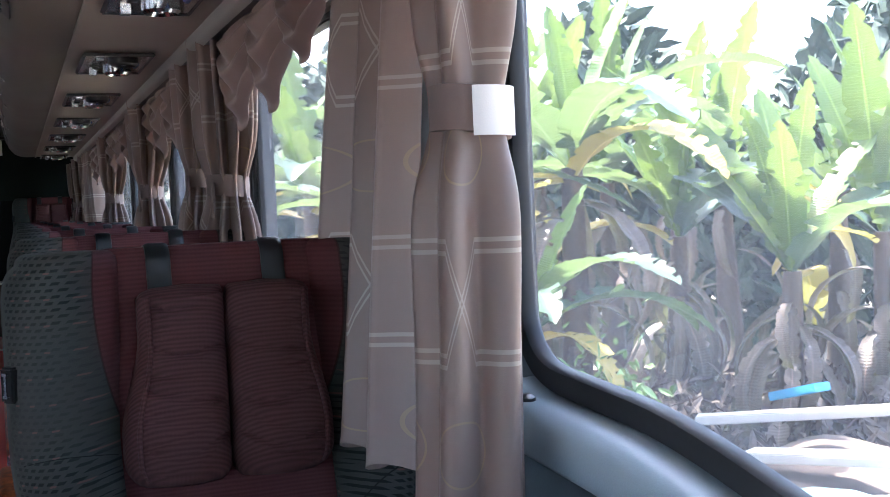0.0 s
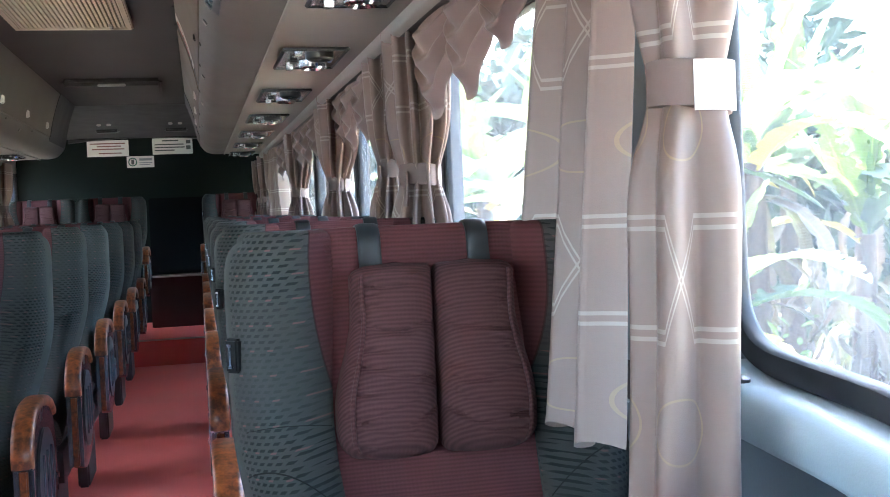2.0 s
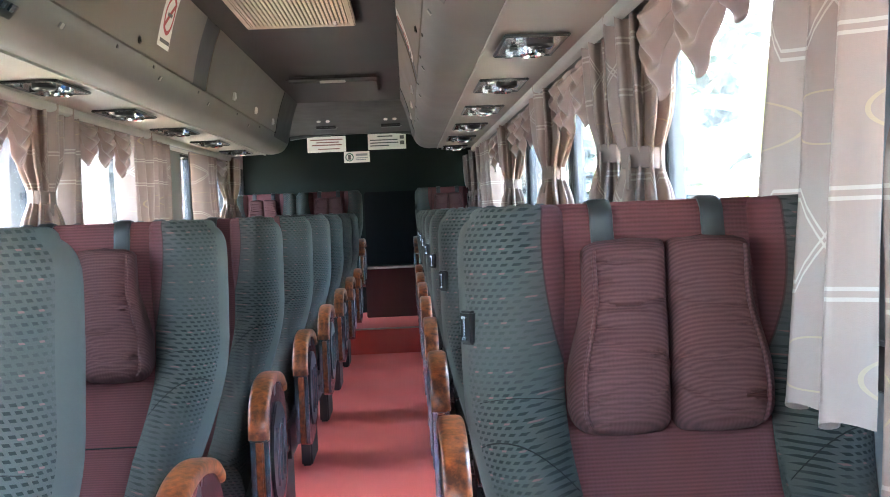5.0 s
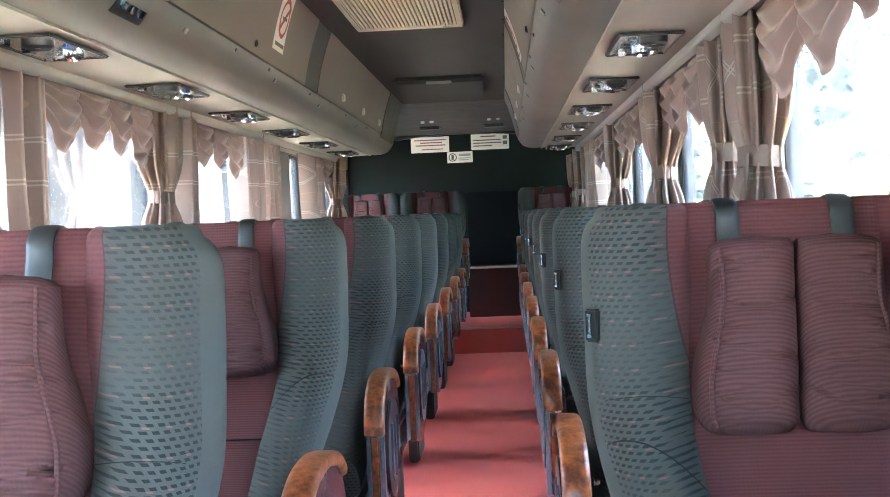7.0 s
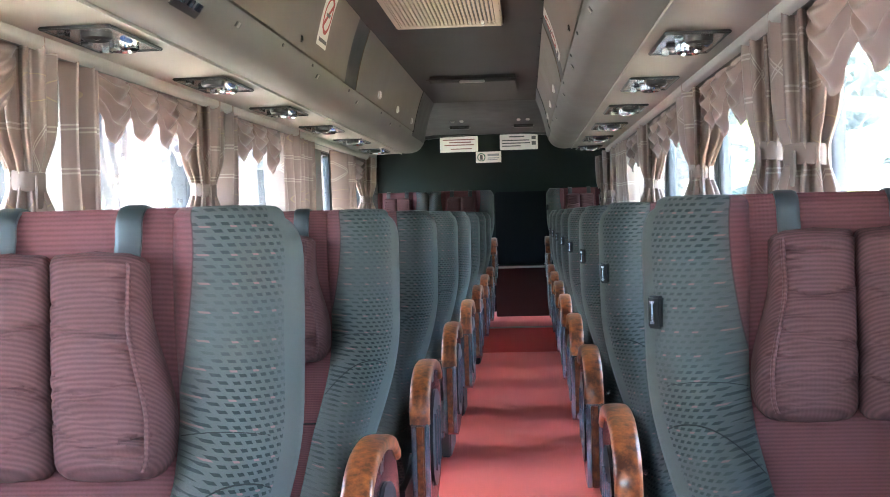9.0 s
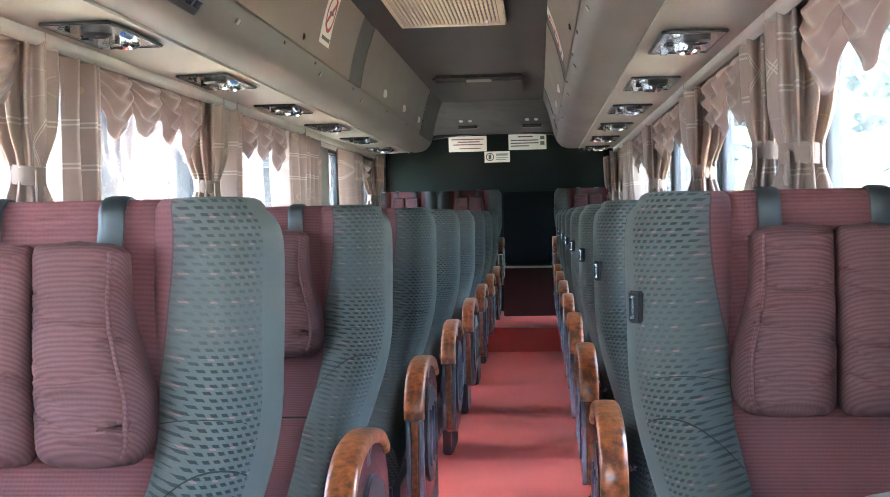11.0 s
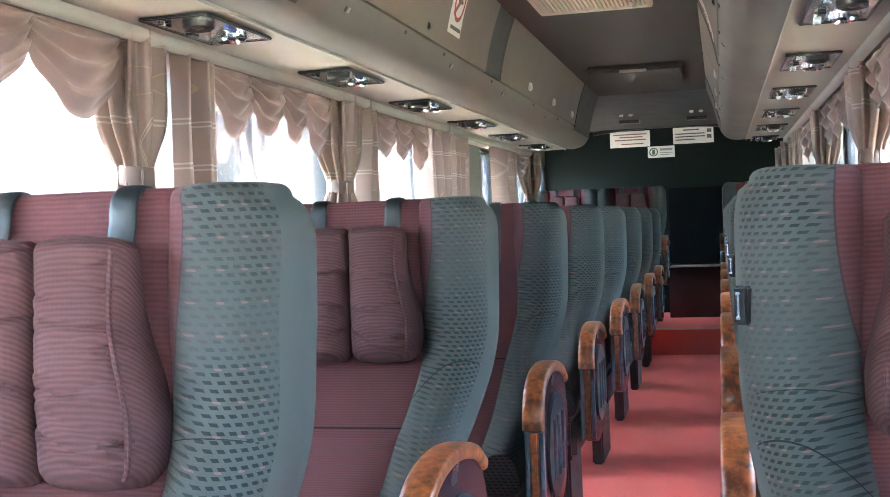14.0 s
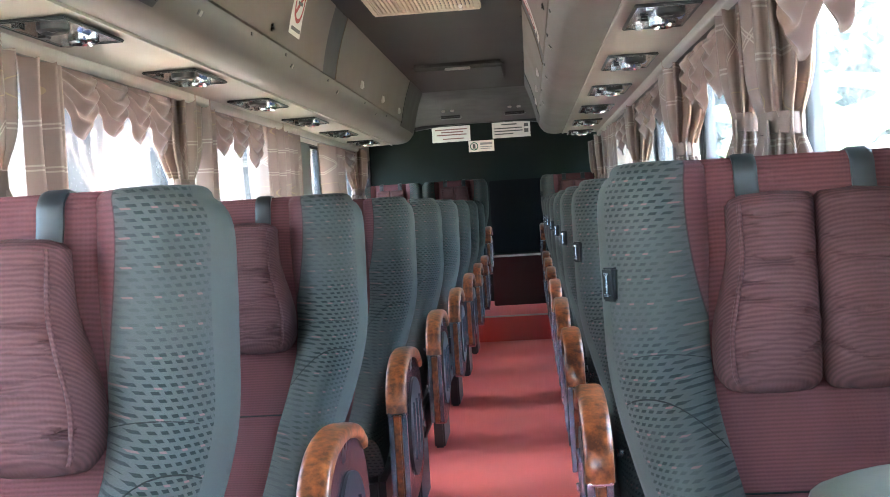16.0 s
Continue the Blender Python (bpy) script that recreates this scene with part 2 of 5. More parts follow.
M_GASKET = plain("window_gasket_rubber", (0.009, 0.011, 0.013), 0.55, var=0.15)
M_PILLAR = plain("pillar_panel_grey_green", (0.20, 0.225, 0.20), 0.5, var=0.06)
M_GLASS = glass_mat("window_glass")
M_CURTAIN = satin("curtain_taupe_satin", (0.225, 0.167, 0.146))
M_SWAG = thin_cloth(plain("pelmet_taupe_satin", (0.175, 0.122, 0.108), 0.36, var=0.1, scale=5, grain=500), (0.24, 0.17, 0.14), 0.10)
M_BAND = plain("curtain_tie_satin", (0.18, 0.137, 0.122), 0.6, var=0.08, grain=500, Specular_IOR_Level=0.2)
M_VELCRO = plain("white_velcro_tag", (0.6, 0.6, 0.58), 0.8, var=0.05, grain=600)
M_PAPER = plain("white_sticker_paper", (0.78, 0.77, 0.72), 0.5, var=0.04)
M_INK = plain("sticker_ink", (0.12, 0.12, 0.12), 0.6, var=0.1)
M_INKRED = plain("sticker_red_ink", (0.42, 0.07, 0.07), 0.6, var=0.1)
M_INKDULL = plain("sticker_dull_red_ink", (0.26, 0.13, 0.12), 0.6, var=0.2)
M_SILVER = plain("silver_plastic", (0.62, 0.62, 0.62), 0.18, 0.95, var=0.1, scale=20)
M_GRILL = plain("air_filter_cream", (0.55, 0.49, 0.37), 0.6, var=0.08)
M_LENS = plain("clip_white_plastic", (0.75, 0.73, 0.68), 0.3, var=0.05)

# ---- mesh helpers ----


def bm_obj(name, bm, material, parent=None, label="", smooth=True):
    me = bpy.data.meshes.new(name)
    bmesh.ops.recalc_face_normals(bm, faces=bm.faces)
    bm.to_mesh(me)
    bm.free()
    for mt in (material if isinstance(material, (list, tuple)) else (material,)):
        me.materials.append(mt)
    if smooth:
        me.shade_smooth()
        me.set_sharp_from_angle(angle=radians(42))
    ob = new(name, me)
    if parent is not None:
        ob.parent = parent
    if label:
        ob["label"] = label
    return ob


def part(name, bm, material, parent, label="", smooth=True):
    return bm_obj(name, bm, material, parent, label, smooth)


def thing(name, label, category, group="", kind="", at=None):
    e = new(name)
    e.empty_display_size = 0.1
    if at is not None:
        e.matrix_basis = at
    return tagged(e, label, category, group, kind)


def boxm(bm, x0, x1, y0, y1, z0, z1, bevel=0.0, seg=2):
    """Adds a box, with rounded edges where asked."""
    made = bmesh.ops.create_cube(bm, size=1.0)
    vs = made["verts"]
    for v in vs:
        v.co = Vector(((x0 + x1) / 2 + v.co.x * (x1 - x0), (y0 + y1) / 2 + v.co.y * (y1 - y0), (z0 + z1) / 2 + v.co.z * (z1 - z0)))
    if bevel:
        es = {e for v in vs for e in v.link_edges}
        bmesh.ops.bevel(bm, geom=list(es), offset=bevel, segments=seg, affect="EDGES", clamp_overlap=True)
    return bm


def box(x0, x1, y0, y1, z0, z1, bevel=0.0, seg=2):
    return boxm(bmesh.new(), x0, x1, y0, y1, z0, z1, bevel, seg)


def loft(rings, caps=True, bm=None, closed=True):
    """Skins a row of rings of equally many points."""
    bm = bm or bmesh.new()
    vs = [[bm.verts.new(p) for p in r] for r in rings]
    n = len(rings[0])
    for a, b in zip(vs, vs[1:]):
        for i in range(n if closed else n - 1):
            j = (i + 1) % n
            bm.faces.new((a[i], a[j], b[j], b[i]))
    if caps and closed:
        bm.faces.new(list(reversed(vs[0])))
        bm.faces.new(vs[-1])
    return bm


def oval(n, e):
    """Unit superellipse: rounder for a small e, squarer for a large one."""
    out = []
    for i in range(n):
        a = 2 * math.pi * i / n
        c, s = math.cos(a), math.sin(a)
        out.append((math.copysign(abs(c) ** (2 / e), c), math.copysign(abs(s) ** (2 / e), s)))
    return out


def extrude_x(profile, x0, x1, bm=None):
    """A solid from a (y, z) outline, between two x."""
    bm = bm or bmesh.new()
    a = [bm.verts.new((x0, y, z)) for y, z in profile]
    b = [bm.verts.new((x1, y, z)) for y, z in profile]
    n = len(profile)
    for i in range(n):
        j = (i + 1) % n
        bm.faces.new((a[i], a[j], b[j], b[i]))
    bm.faces.new(a)
    bm.faces.new(list(reversed(b)))
    return bm


def extrude_y(profile, y0, y1, bm=None, ends=True):
    """A solid from an (x, z) outline, between two y."""
    bm = bm or bmesh.new()
    a = [bm.verts.new((x, y0, z)) for x, z in profile]
    b = [bm.verts.new((x, y1, z)) for x, z in profile]
    n = len(profile)
    for i in range(n):
        j = (i + 1) % n
        bm.faces.new((a[i], a[j], b[j], b[i]))
    if ends:
        bm.faces.new(a)
        bm.faces.new(list(reversed(b)))
    return bm


def smooth_line(pts, n):
    """n points along a Catmull-Rom curve."""
    p = [np.array(q, float) for q in pts]
    p = [2 * p[0] - p[1]] + p + [2 * p[-1] - p[-2]]
    out = []
    m = len(pts) - 1
    for k in range(n):
        t = k / (n - 1) * m
        i = min(int(t), m - 1)
        f = t - i
        a, b, c, d = p[i:i + 4]
        out.append(0.5 * ((2 * b) + (c - a) * f + (2 * a - 5 * b + 4 * c - d) * f * f + (3 * b - a - 3 * c + d) * f ** 3))
    return out


# ---- plan ----
XR, XL = 0.72, -1.57          # inner faces of the side walls
MID = (XR + XL) / 2
Y_FRONT, Y_STEP, Y_REAR = -1.3, 9.41, 11.0
STEP = 0.20
Z_SILL, Z_HEAD, Z_CEIL = 0.85, 1.63, 2.03
Y_RACK_END = 8.95

# ---- floor, walls, ceiling ----
tagged(bm_obj("floor", box(XL - 0.1, XR + 0.1, Y_FRONT - 0.1, Y_STEP + 0.02, -0.1, 0.0), M_CARPET), "red vinyl floor of the coach aisle, slightly worn", "floor", kind="structure")
tagged(bm_obj("floor_rear_platform", box(XL - 0.1, XR + 0.1, Y_STEP, Y_REAR, -0.1, STEP, 0.004), M_CARPET), "raised red floor step under the last row", "step", kind="structure")
tagged(bm_obj("step_nosing", box(-0.55, 0.25, Y_STEP - 0.012, Y_STEP + 0.03, STEP + 0.001, STEP + 0.012, 0.003), M_NOSING), "pale metal nosing strip along the step edge", "step nosing", kind="structure")
tagged(bm_obj("rear_platform_block", box(-0.42, 0.12, 10.45, Y_REAR, STEP, 0.645, 0.006), plain("red_riser_dark", (0.05, 0.013, 0.011), 0.7)), "tall dark red riser at the aisle's end", "step", kind="structure")
tagged(bm_obj("rear_nosing", box(-0.42, 0.12, 10.435, 10.475, 0.646, 0.66, 0.003), M_NOSING), "pale metal nosing on the tall rear riser", "step nosing", kind="structure")
tagged(bm_obj("wall_rear", box(XL - 0.1, XR + 0.1, Y_REAR, Y_REAR + 0.08, -0.1, 2.3), M_REAR), "dark green-black rear wall panel", "wall", kind="structure")


# Flat panel proud of the wall; the recess's shade is put into its colour.
tagged(bm_obj("rear_recess_dark_panel", box(-0.42, 0.12, 10.93, Y_REAR - 0.003, 0.662, 1.36, 0.01), plain("rear_recess_shade_black", (0.003, 0.004, 0.005), 0.9, Specular_IOR_Level=0.1)), "flat black panel standing in for the shaded recess at the aisle's end", "panel", kind="structure")


# Unseen wall behind the camera, sized to cut the light from the front.
def front_light_wall():
    bm = bmesh.new()
    boxm(bm, XL - 0.1, XR + 0.1, Y_FRONT - 0.08, Y_FRONT, -0.1, 1.02)
    boxm(bm, XL - 0.1, XR + 0.1, Y_FRONT - 0.08, Y_FRONT, 1.74, 2.3)
    tagged(bm_obj("wall_front_light_block", bm, M_WALL), "unseen grey front wall, added to narrow the windscreen and hold back light", "wall", kind="structure")


front_light_wall()

# windows
BAYS_RIGHT = [(2.15, 3.52), (3.58, 5.26), (5.33, 7.0), (7.07, 8.75), (8.82, 10.2), (10.27, 10.9)]
BAYS_LEFT = [(2.15, 3.53), (3.63, 5.06), (5.13, 6.70), (6.77, 7.50), (8.08, 8.42), (8.62, 9.82), (9.90, 10.9)]
FRONT_SILL = [(0.416 + (a - 0.416) * 1.07, 1.221 + (b - 1.221) * 1.05) for a, b in [(-1.2, 0.62), (0.2, 0.70), (0.7, 0.80), (1.0, 0.895), (1.19, 0.945), (1.35, 0.975), (1.50, 0.985), (1.59, 0.992), (1.64, 1.015), (1.668, 1.06), (1.675, 1.15)]]


def side_wall(side):
    s = 1 if side == "right" else -1
    x = XR if s > 0 else XL
    xi, xo = x, x + s * 0.07
    low = bmesh.new()
    y_low = 1.80
    boxm(low, min(xi, xo), max(xi, xo), y_low, Y_REAR, 0.0, Z_SILL)
    tagged(bm_obj("wall_" + side, low, M_WALL), "blue-grey plastic side wall below the windows", "wall", kind="structure")
    up = bmesh.new()
    boxm(up, min(xi, xo), max(xi, xo), Y_FRONT, Y_REAR, Z_HEAD, 2.3)
    tagged(bm_obj("wall_" + side + "_header", up, M_RACK), "grey panel above the side windows", "wall", kind="structure")
    if s > 0:
        prof = list(FRONT_SILL) + [(1.80, 1.15), (1.80, 0.0), (-1.3, 0.0), (-1.3, 0.62)]
        tagged(bm_obj("wall_right_front", extrude_x(prof, xi, xi + 0.02), M_WALL), "blue-grey wall under the front side window", "wall", kind="structure")
    else:
        tagged(bm_obj("wall_left_front", box(xo, xi, Y_FRONT, 1.80, 0.0, 0.95), M_WALL), "blue-grey wall beside the entrance", "wall", kind="structure")
    BAYS = BAYS_RIGHT if s > 0 else BAYS_LEFT
    # pillars
    ys = [(1.84, 2.15)] + [(a[1], b[0]) for a, b in zip(BAYS, BAYS[1:])] + [(10.9, Y_REAR)]
    for k, (a, b) in enumerate(ys):
        tagged(bm_obj("pillar_%s_%d" % (side, k + 1), box(min(xi, xo), max(xi, xo), a, b, Z_SILL, Z_HEAD, 0.006), M_PILLAR if 0.5 < b - a and a > 3 else M_GASKET), "pale grey-green wall panel between windows" if 0.5 < b - a and a > 3 else "dark grey window pillar", "pillar", kind="structure")
    for k, (a, b) in enumerate(BAYS):
        w = thing("window_%s_%d" % (side, k + 1), "side window pane in a black rubber gasket", "window", kind="structure")
        pane = part("pane", box(x + s * 0.028, x + s * 0.033, a, b, Z_SILL, Z_HEAD), M_GLASS, w, smooth=False)
        pane.visible_shadow = False
        fr = bmesh.new()
        g = 0.018
        for q in ((a, a + g, Z_SILL, Z_HEAD), (b - g, b, Z_SILL, Z_HEAD), (a + g, b - g, Z_SILL, Z_SILL + g), (a + g, b - g, Z_HEAD - g, Z_HEAD)):
            boxm(fr, x + s * 0.012, x + s * 0.05, q[0], q[1], q[2], q[3], 0.004)
        part("gasket", fr, M_GASKET, w)


side_wall("right")
side_wall("left")


def front_side_windows():
    """The large front side window with its curved lower edge, gasket and sill moulding."""
    w = thing("window_front_right", "large front side window with a curved lower edge", "window", kind="structure")
    line = smooth_line(FRONT_SILL, 40)
    prof = [(p[0], p[1] - 0.01) for p in line] + [(1.77, Z_HEAD), (-1.2, Z_HEAD)]
    pane = part("pane", extrude_x(prof, XR + 0.010, XR + 0.015), M_GLASS, w, smooth=False)
    pane.visible_shadow = False
    rings = []
    path = line + [np.array((1.765, z)) for z in (1.25, 1.4, Z_HEAD)]
    for i, p in enumerate(path):
        d = path[min(i + 1, len(path) - 1)] - path[max(i - 1, 0)]
        d = d / np.linalg.norm(d)
        nrm = np.array((-d[1], d[0]))
        rings.append([(XR + 0.004 + 0.015 * a, p[0] + nrm[0] * (0.018 * b + 0.004), p[1] + nrm[1] * (0.018 * b + 0.004)) for a, b in oval(10, 4)])
    part("gasket", loft(rings), M_GASKET, w)
    # padded moulding that follows the lower edge
    rings = []
    path = [p for p in line if p[1] < 1.0] + [np.array((1.75, 0.985)), np.array((1.79, 0.975))]
    for i, p in enumerate(path):
        rings.append([(XR - 0.012 + 0.055 * a, p[0], p[1] - 0.052 + 0.038 * b) for a, b in oval(16, 3)])
    tagged(bm_obj("sill_moulding", loft(rings), M_SILL), "padded blue-grey moulding under the front side window", "window sill", kind="structure")
    rings = [[(XR - 0.06 + 0.012 * k * math.cos(a), 1.63 + 0.014 * k * math.sin(a), 0.967 + h) for a in np.linspace(0, 2 * math.pi, 14, endpoint=False)] for k, h in ((1.0, 0.0), (1.0, 0.004), (0.6, 0.008))]
    tagged(bm_obj("stud", loft(rings), M_BLACK), "dark round fixing stud on the sill moulding", "stud", kind="structure")
    tagged(bm_obj("pillar_cover", box(XR - 0.03, XR + 0.001, 1.785, 2.15, 0.93, 1.63, 0.014, 3), M_SILL), "padded blue-grey cover on the front pillar", "pillar cover", kind="structure")
    w2 = thing("window_front_left", "front side window on the entrance side", "window", kind="structure")
    pane = part("pane", box(XL - 0.033, XL - 0.028, Y_FRONT, 1.78, 0.95, Z_HEAD), M_GLASS, w2, smooth=False)
    pane.visible_shadow = False
    # Unseen windscreen; its opening is kept low so that side light prevails.
    w3 = thing("windscreen", "unseen windscreen behind the viewer, kept low to limit frontal light", "window", kind="structure")
    pane = part("pane", box(XL, XR, Y_FRONT - 0.05, Y_FRONT - 0.044, 1.02, 1.74), M_GLASS, w3, smooth=False)
    pane.visible_shadow = False


front_side_windows()

# ceiling and roof
cl = bmesh.new()
boxm(cl, -0.90, 0.06, Y_FRONT, Y_REAR, Z_CEIL, Z_CEIL + 0.06)
boxm(cl, XL - 0.1, XR + 0.1, Y_FRONT - 0.08, Y_REAR + 0.08, 2.3, 2.36)
tagged(bm_obj("ceiling", cl, M_CEIL), "dark grey cloth ceiling between the luggage racks", "ceiling", kind="structure")


def rack(side):
    """Luggage rack: flat service panel, rounded underside, hinged doors; (x, z) outline mirrored about the middle."""
    s = 1 if side == "right" else -1

    def X(d):
        return MID + s * d

    r = thing("luggage_rack", "grey overhead luggage rack with brown hinged doors", "luggage rack", "luggage racks")
    half = (XR - XL) / 2
    # underside from wall to the door's lower edge
    curve = smooth_line([(0.67, 1.65), (0.60, 1.647), (0.535, 1.665), (0.495, 1.71), (0.482, 1.745)], 14)
    body = [(X(p[0]), p[1]) for p in curve] + [(X(0.50), 1.745), (X(0.50), 1.80), (X(half - 0.05), 1.85), (X(half - 0.05), 1.66), (X(0.67), 1.66)]
    part("rack_underside", extrude_y(body, Y_FRONT, Y_RACK_END), M_RACK, r)
    psu = [(X(half - 0.01), 1.635), (X(0.672), 1.648), (X(0.672), 1.66), (X(half - 0.01), 1.66)]
    part("service_panel", extrude_y(psu, Y_FRONT, Y_RACK_END), M_PSU, r, "beige plastic service panel")
    lip = [(X(0.672), 1.641), (X(0.664), 1.641), (X(0.664), 1.652), (X(0.672), 1.652)]
    part("edge_strip", extrude_y(lip, Y_FRONT, Y_RACK_END), M_TRIM, r)
    # doors between dark ribs
    face = smooth_line([(0.478, 1.75), (0.462, 1.83), (0.435, 1.93), (0.40, 2.028)], 10)

    def plate(a, b, y0, y1):
        return extrude_y([(X(p[0] + a), p[1]) for p in face] + [(X(p[0] + b), p[1]) for p in reversed(face)], y0, y1)

    for a, b in ((Y_FRONT, -0.4), (-0.39, 1.42), (1.43, 3.22), (3.23, 5.14), (5.46, 8.06)):
        d = part("rack_door", plate(0.0, 0.02, a, b), M_DOOR, r, "brown rack door")
        if a > 5:
            for yy in (6.2, 7.02, 7.84):
                part("clip", box(X(0.468) - 0.010, X(0.468) + 0.010, yy - 0.035, yy + 0.035, 1.785, 1.83, 0.006), M_LENS, d, "white plastic door clip")
        else:
            part("lock", box(X(0.472) - 0.008, X(0.472) + 0.008, (a + b) / 2 - 0.012, (a + b) / 2 + 0.012, 1.775, 1.80, 0.004), M_BLACK, d, "small black lock")
    part("divider_rib", plate(0.004, 0.05, 5.142, 5.458), M_RIB, r, "dark grey rib between doors")
    out = [(X(p[0] - 0.004), p[1]) for p in face] + [(X(half - 0.05), 2.028), (X(half - 0.05), 1.668), (X(0.62), 1.668), (X(0.53), 1.68), (X(0.49), 1.72)]
    part("end_cap", extrude_y(out, 8.065, 8.9), M_RIB, r, "dark grey end of the rack")

    def on_round(y0, y1, a, b, lift):
        """A thin plate laid on the round underside, between two stations of its curve."""
        outer, inner = [], []
        for k in range(a, b + 1):
            d = curve[min(k + 1, len(curve) - 1)] - curve[k - 1]
            nr = np.array((d[1], -d[0])) / np.linalg.norm(d)
            nr = nr if nr[0] < 0 else -nr
            outer.append((X(curve[k][0] + nr[0] * lift), curve[k][1] + nr[1] * lift))
            inner.append((X(curve[k][0] - nr[0] * 0.004), curve[k][1] - nr[1] * 0.004))
        return extrude_y(outer + inner[::-1], y0, y1)

    for yy in (2.2, 3.42, 4.6, 5.6, 6.9):
        plate_ob = part("row_plate", on_round(yy - 0.022, yy + 0.022, 9, 10, 0.003), M_INK, r, "small dark row plate")
        part("mark", on_round(yy - 0.012, yy + 0.010, 9, 10, 0.0042), M_TRIM, plate_ob)
    sw = part("switch_plate", on_round(2.90, 3.10, 7, 9, 0.005), M_BLACK, r, "black plate with three switches")
    for yy in (2.94, 3.0, 3.06):
        part("switch", on_round(yy - 0.014, yy + 0.014, 8, 9, 0.011), M_STEEL, sw)
    for yy in (2.55, 3.95, 4.45, 5.3, 6.4, 7.3):
        part("screw", on_round(yy - 0.008, yy + 0.008, 11, 12, 0.004), M_INK, r)
    part("rack_back", extrude_y([(X(0.5), 1.80), (X(0.45), 2.03), (X(half), 2.03), (X(half), 1.84)], Y_FRONT, 8.06), M_RIB, r)
    # aluminium curtain rail below the service panel
    t = [(X(0.935), 1.612), (X(0.930), 1.620), (X(0.930), 1.640), (X(0.950), 1.640), (X(0.950), 1.606)]
    tagged(bm_obj("curtain_rail", extrude_y(t, Y_FRONT, Y_RACK_END), M_TRIM), "grey aluminium rail along the top of the windows", "curtain rail", kind="structure")
    # Solid bar behind the rail; black colour gives the slot's shade.
    t = [(X(0.951), 1.608), (X(0.951), 1.636), (X(0.985), 1.636), (X(0.985), 1.612)]
    tagged(bm_obj("rail_slot_dark_strip", extrude_y(t, Y_FRONT, Y_RACK_END), M_BLACK), "solid black strip in place of the shaded slot behind the curtain rail", "curtain rail", kind="structure")
    return r


rack_right = rack("right")
rack_left = rack("left")

# ---- seats ----
# Seat space: x across, y towards the rear (0 at the front corner of the side wings), z from the floor.
SEAT_LINE = [(0.034, 1.168), (0.026, 1.12), (0.006, 1.02), (-0.006, 0.91), (-0.050, 0.815), (-0.130, 0.73), (-0.235, 0.655), (-0.345, 0.595), (-0.47, 0.55), (-0.56, 0.525)]
SEAT_THICK = [0.10, 0.145, 0.16, 0.145, 0.115, 0.10, 0.10, 0.105, 0.11, 0.10]


def strip(x_in, x_out, a, b, lift=0.0, steps=26, e=4.5, seg=22, deep=1.0):
    """A padded strip that follows the seat's line from a to b (0 at its top, 1 at the cushion's front)."""
    line = smooth_line(SEAT_LINE, 101)
    th = np.interp(np.linspace(0, 1, 101), np.linspace(0, 1, len(SEAT_THICK)), SEAT_THICK)
    rings = []
    for k in range(steps):
        f = a + (b - a) * k / (steps - 1)
        i = int(round(f * 100))
        p = line[i]
        d = line[min(i + 1, 100)] - line[max(i - 1, 0)]
        d = d / np.linalg.norm(d)
        nrm = np.array((-d[1], d[0]))
        if nrm[0] < 0 or (abs(nrm[0]) < 0.2 and nrm[1] > 0):
            nrm = -nrm
        if p[1] > 0.9:
            nrm = nrm * (1.168 - p[1]) / 0.268 + np.array((1.0, 0.0)) * (p[1] - 0.9) / 0.268
            nrm = nrm / np.linalg.norm(nrm)
        t = th[i] * deep
        # rounded ends
        edge = min(k, steps - 1 - k) / 2.5
        shrink = 1.0 if edge >= 1 else 0.80 + 0.20 * math.sin(edge * math.pi / 2)
        cx, hx = (x_in + x_out) / 2, abs(x_out - x_in) / 2
        ring = []
        for u, v in oval(seg, e):
            off = lift + t / 2 + v * t / 2 * shrink
            ring.append((cx + u * hx * (0.5 + 0.5 * shrink), p[0] + nrm[0] * off, p[1] + nrm[1] * off))
        rings.append(ring)
    return loft(rings)


LINE_Y = [p[0] for p in smooth_line(SEAT_LINE, 101)]
LINE_Z = [p[1] for p in smooth_line(SEAT_LINE, 101)]
LINE_F = np.linspace(0, 1, 101)


def wing_frame(f):
    """Point on the seat's line, the direction into the seat and the padding's depth there."""
    def at(g):
        return np.array((np.interp(g, LINE_F, LINE_Y), np.interp(g, LINE_F, LINE_Z)))
    p, d = at(f), at(min(1.0, f + 0.015)) - at(max(0.0, f - 0.015))
    d = d / np.linalg.norm(d)
    nrm = np.array((-d[1], d[0]))
    if nrm[0] < 0 or (abs(nrm[0]) < 0.2 and nrm[1] > 0):
        nrm = -nrm
    if p[1] > 0.9:
        nrm = nrm * (1.168 - p[1]) / 0.268 + np.array((1.0, 0.0)) * (p[1] - 0.9) / 0.268
        nrm = nrm / np.linalg.norm(nrm)
    return p, nrm, float(np.interp(f, np.linspace(0, 1, len(SEAT_THICK)), SEAT_THICK))


def wing_dip(w, f):
    """How far the wing's face lies behind its crest: deep beside the pillow, rounded at the outer edge."""
    deep = 0.070 - 0.045 * min(1.0, max(0.0, (f - 0.40) / 0.18))
    inner = deep * max(0.0, 1 - w / 0.62) ** 1.7
    outer = 0.062 * (1 - math.sqrt(max(0.0, 1 - ((w - 0.62) / 0.38) ** 2))) if w > 0.62 else 0.0
    return inner + outer


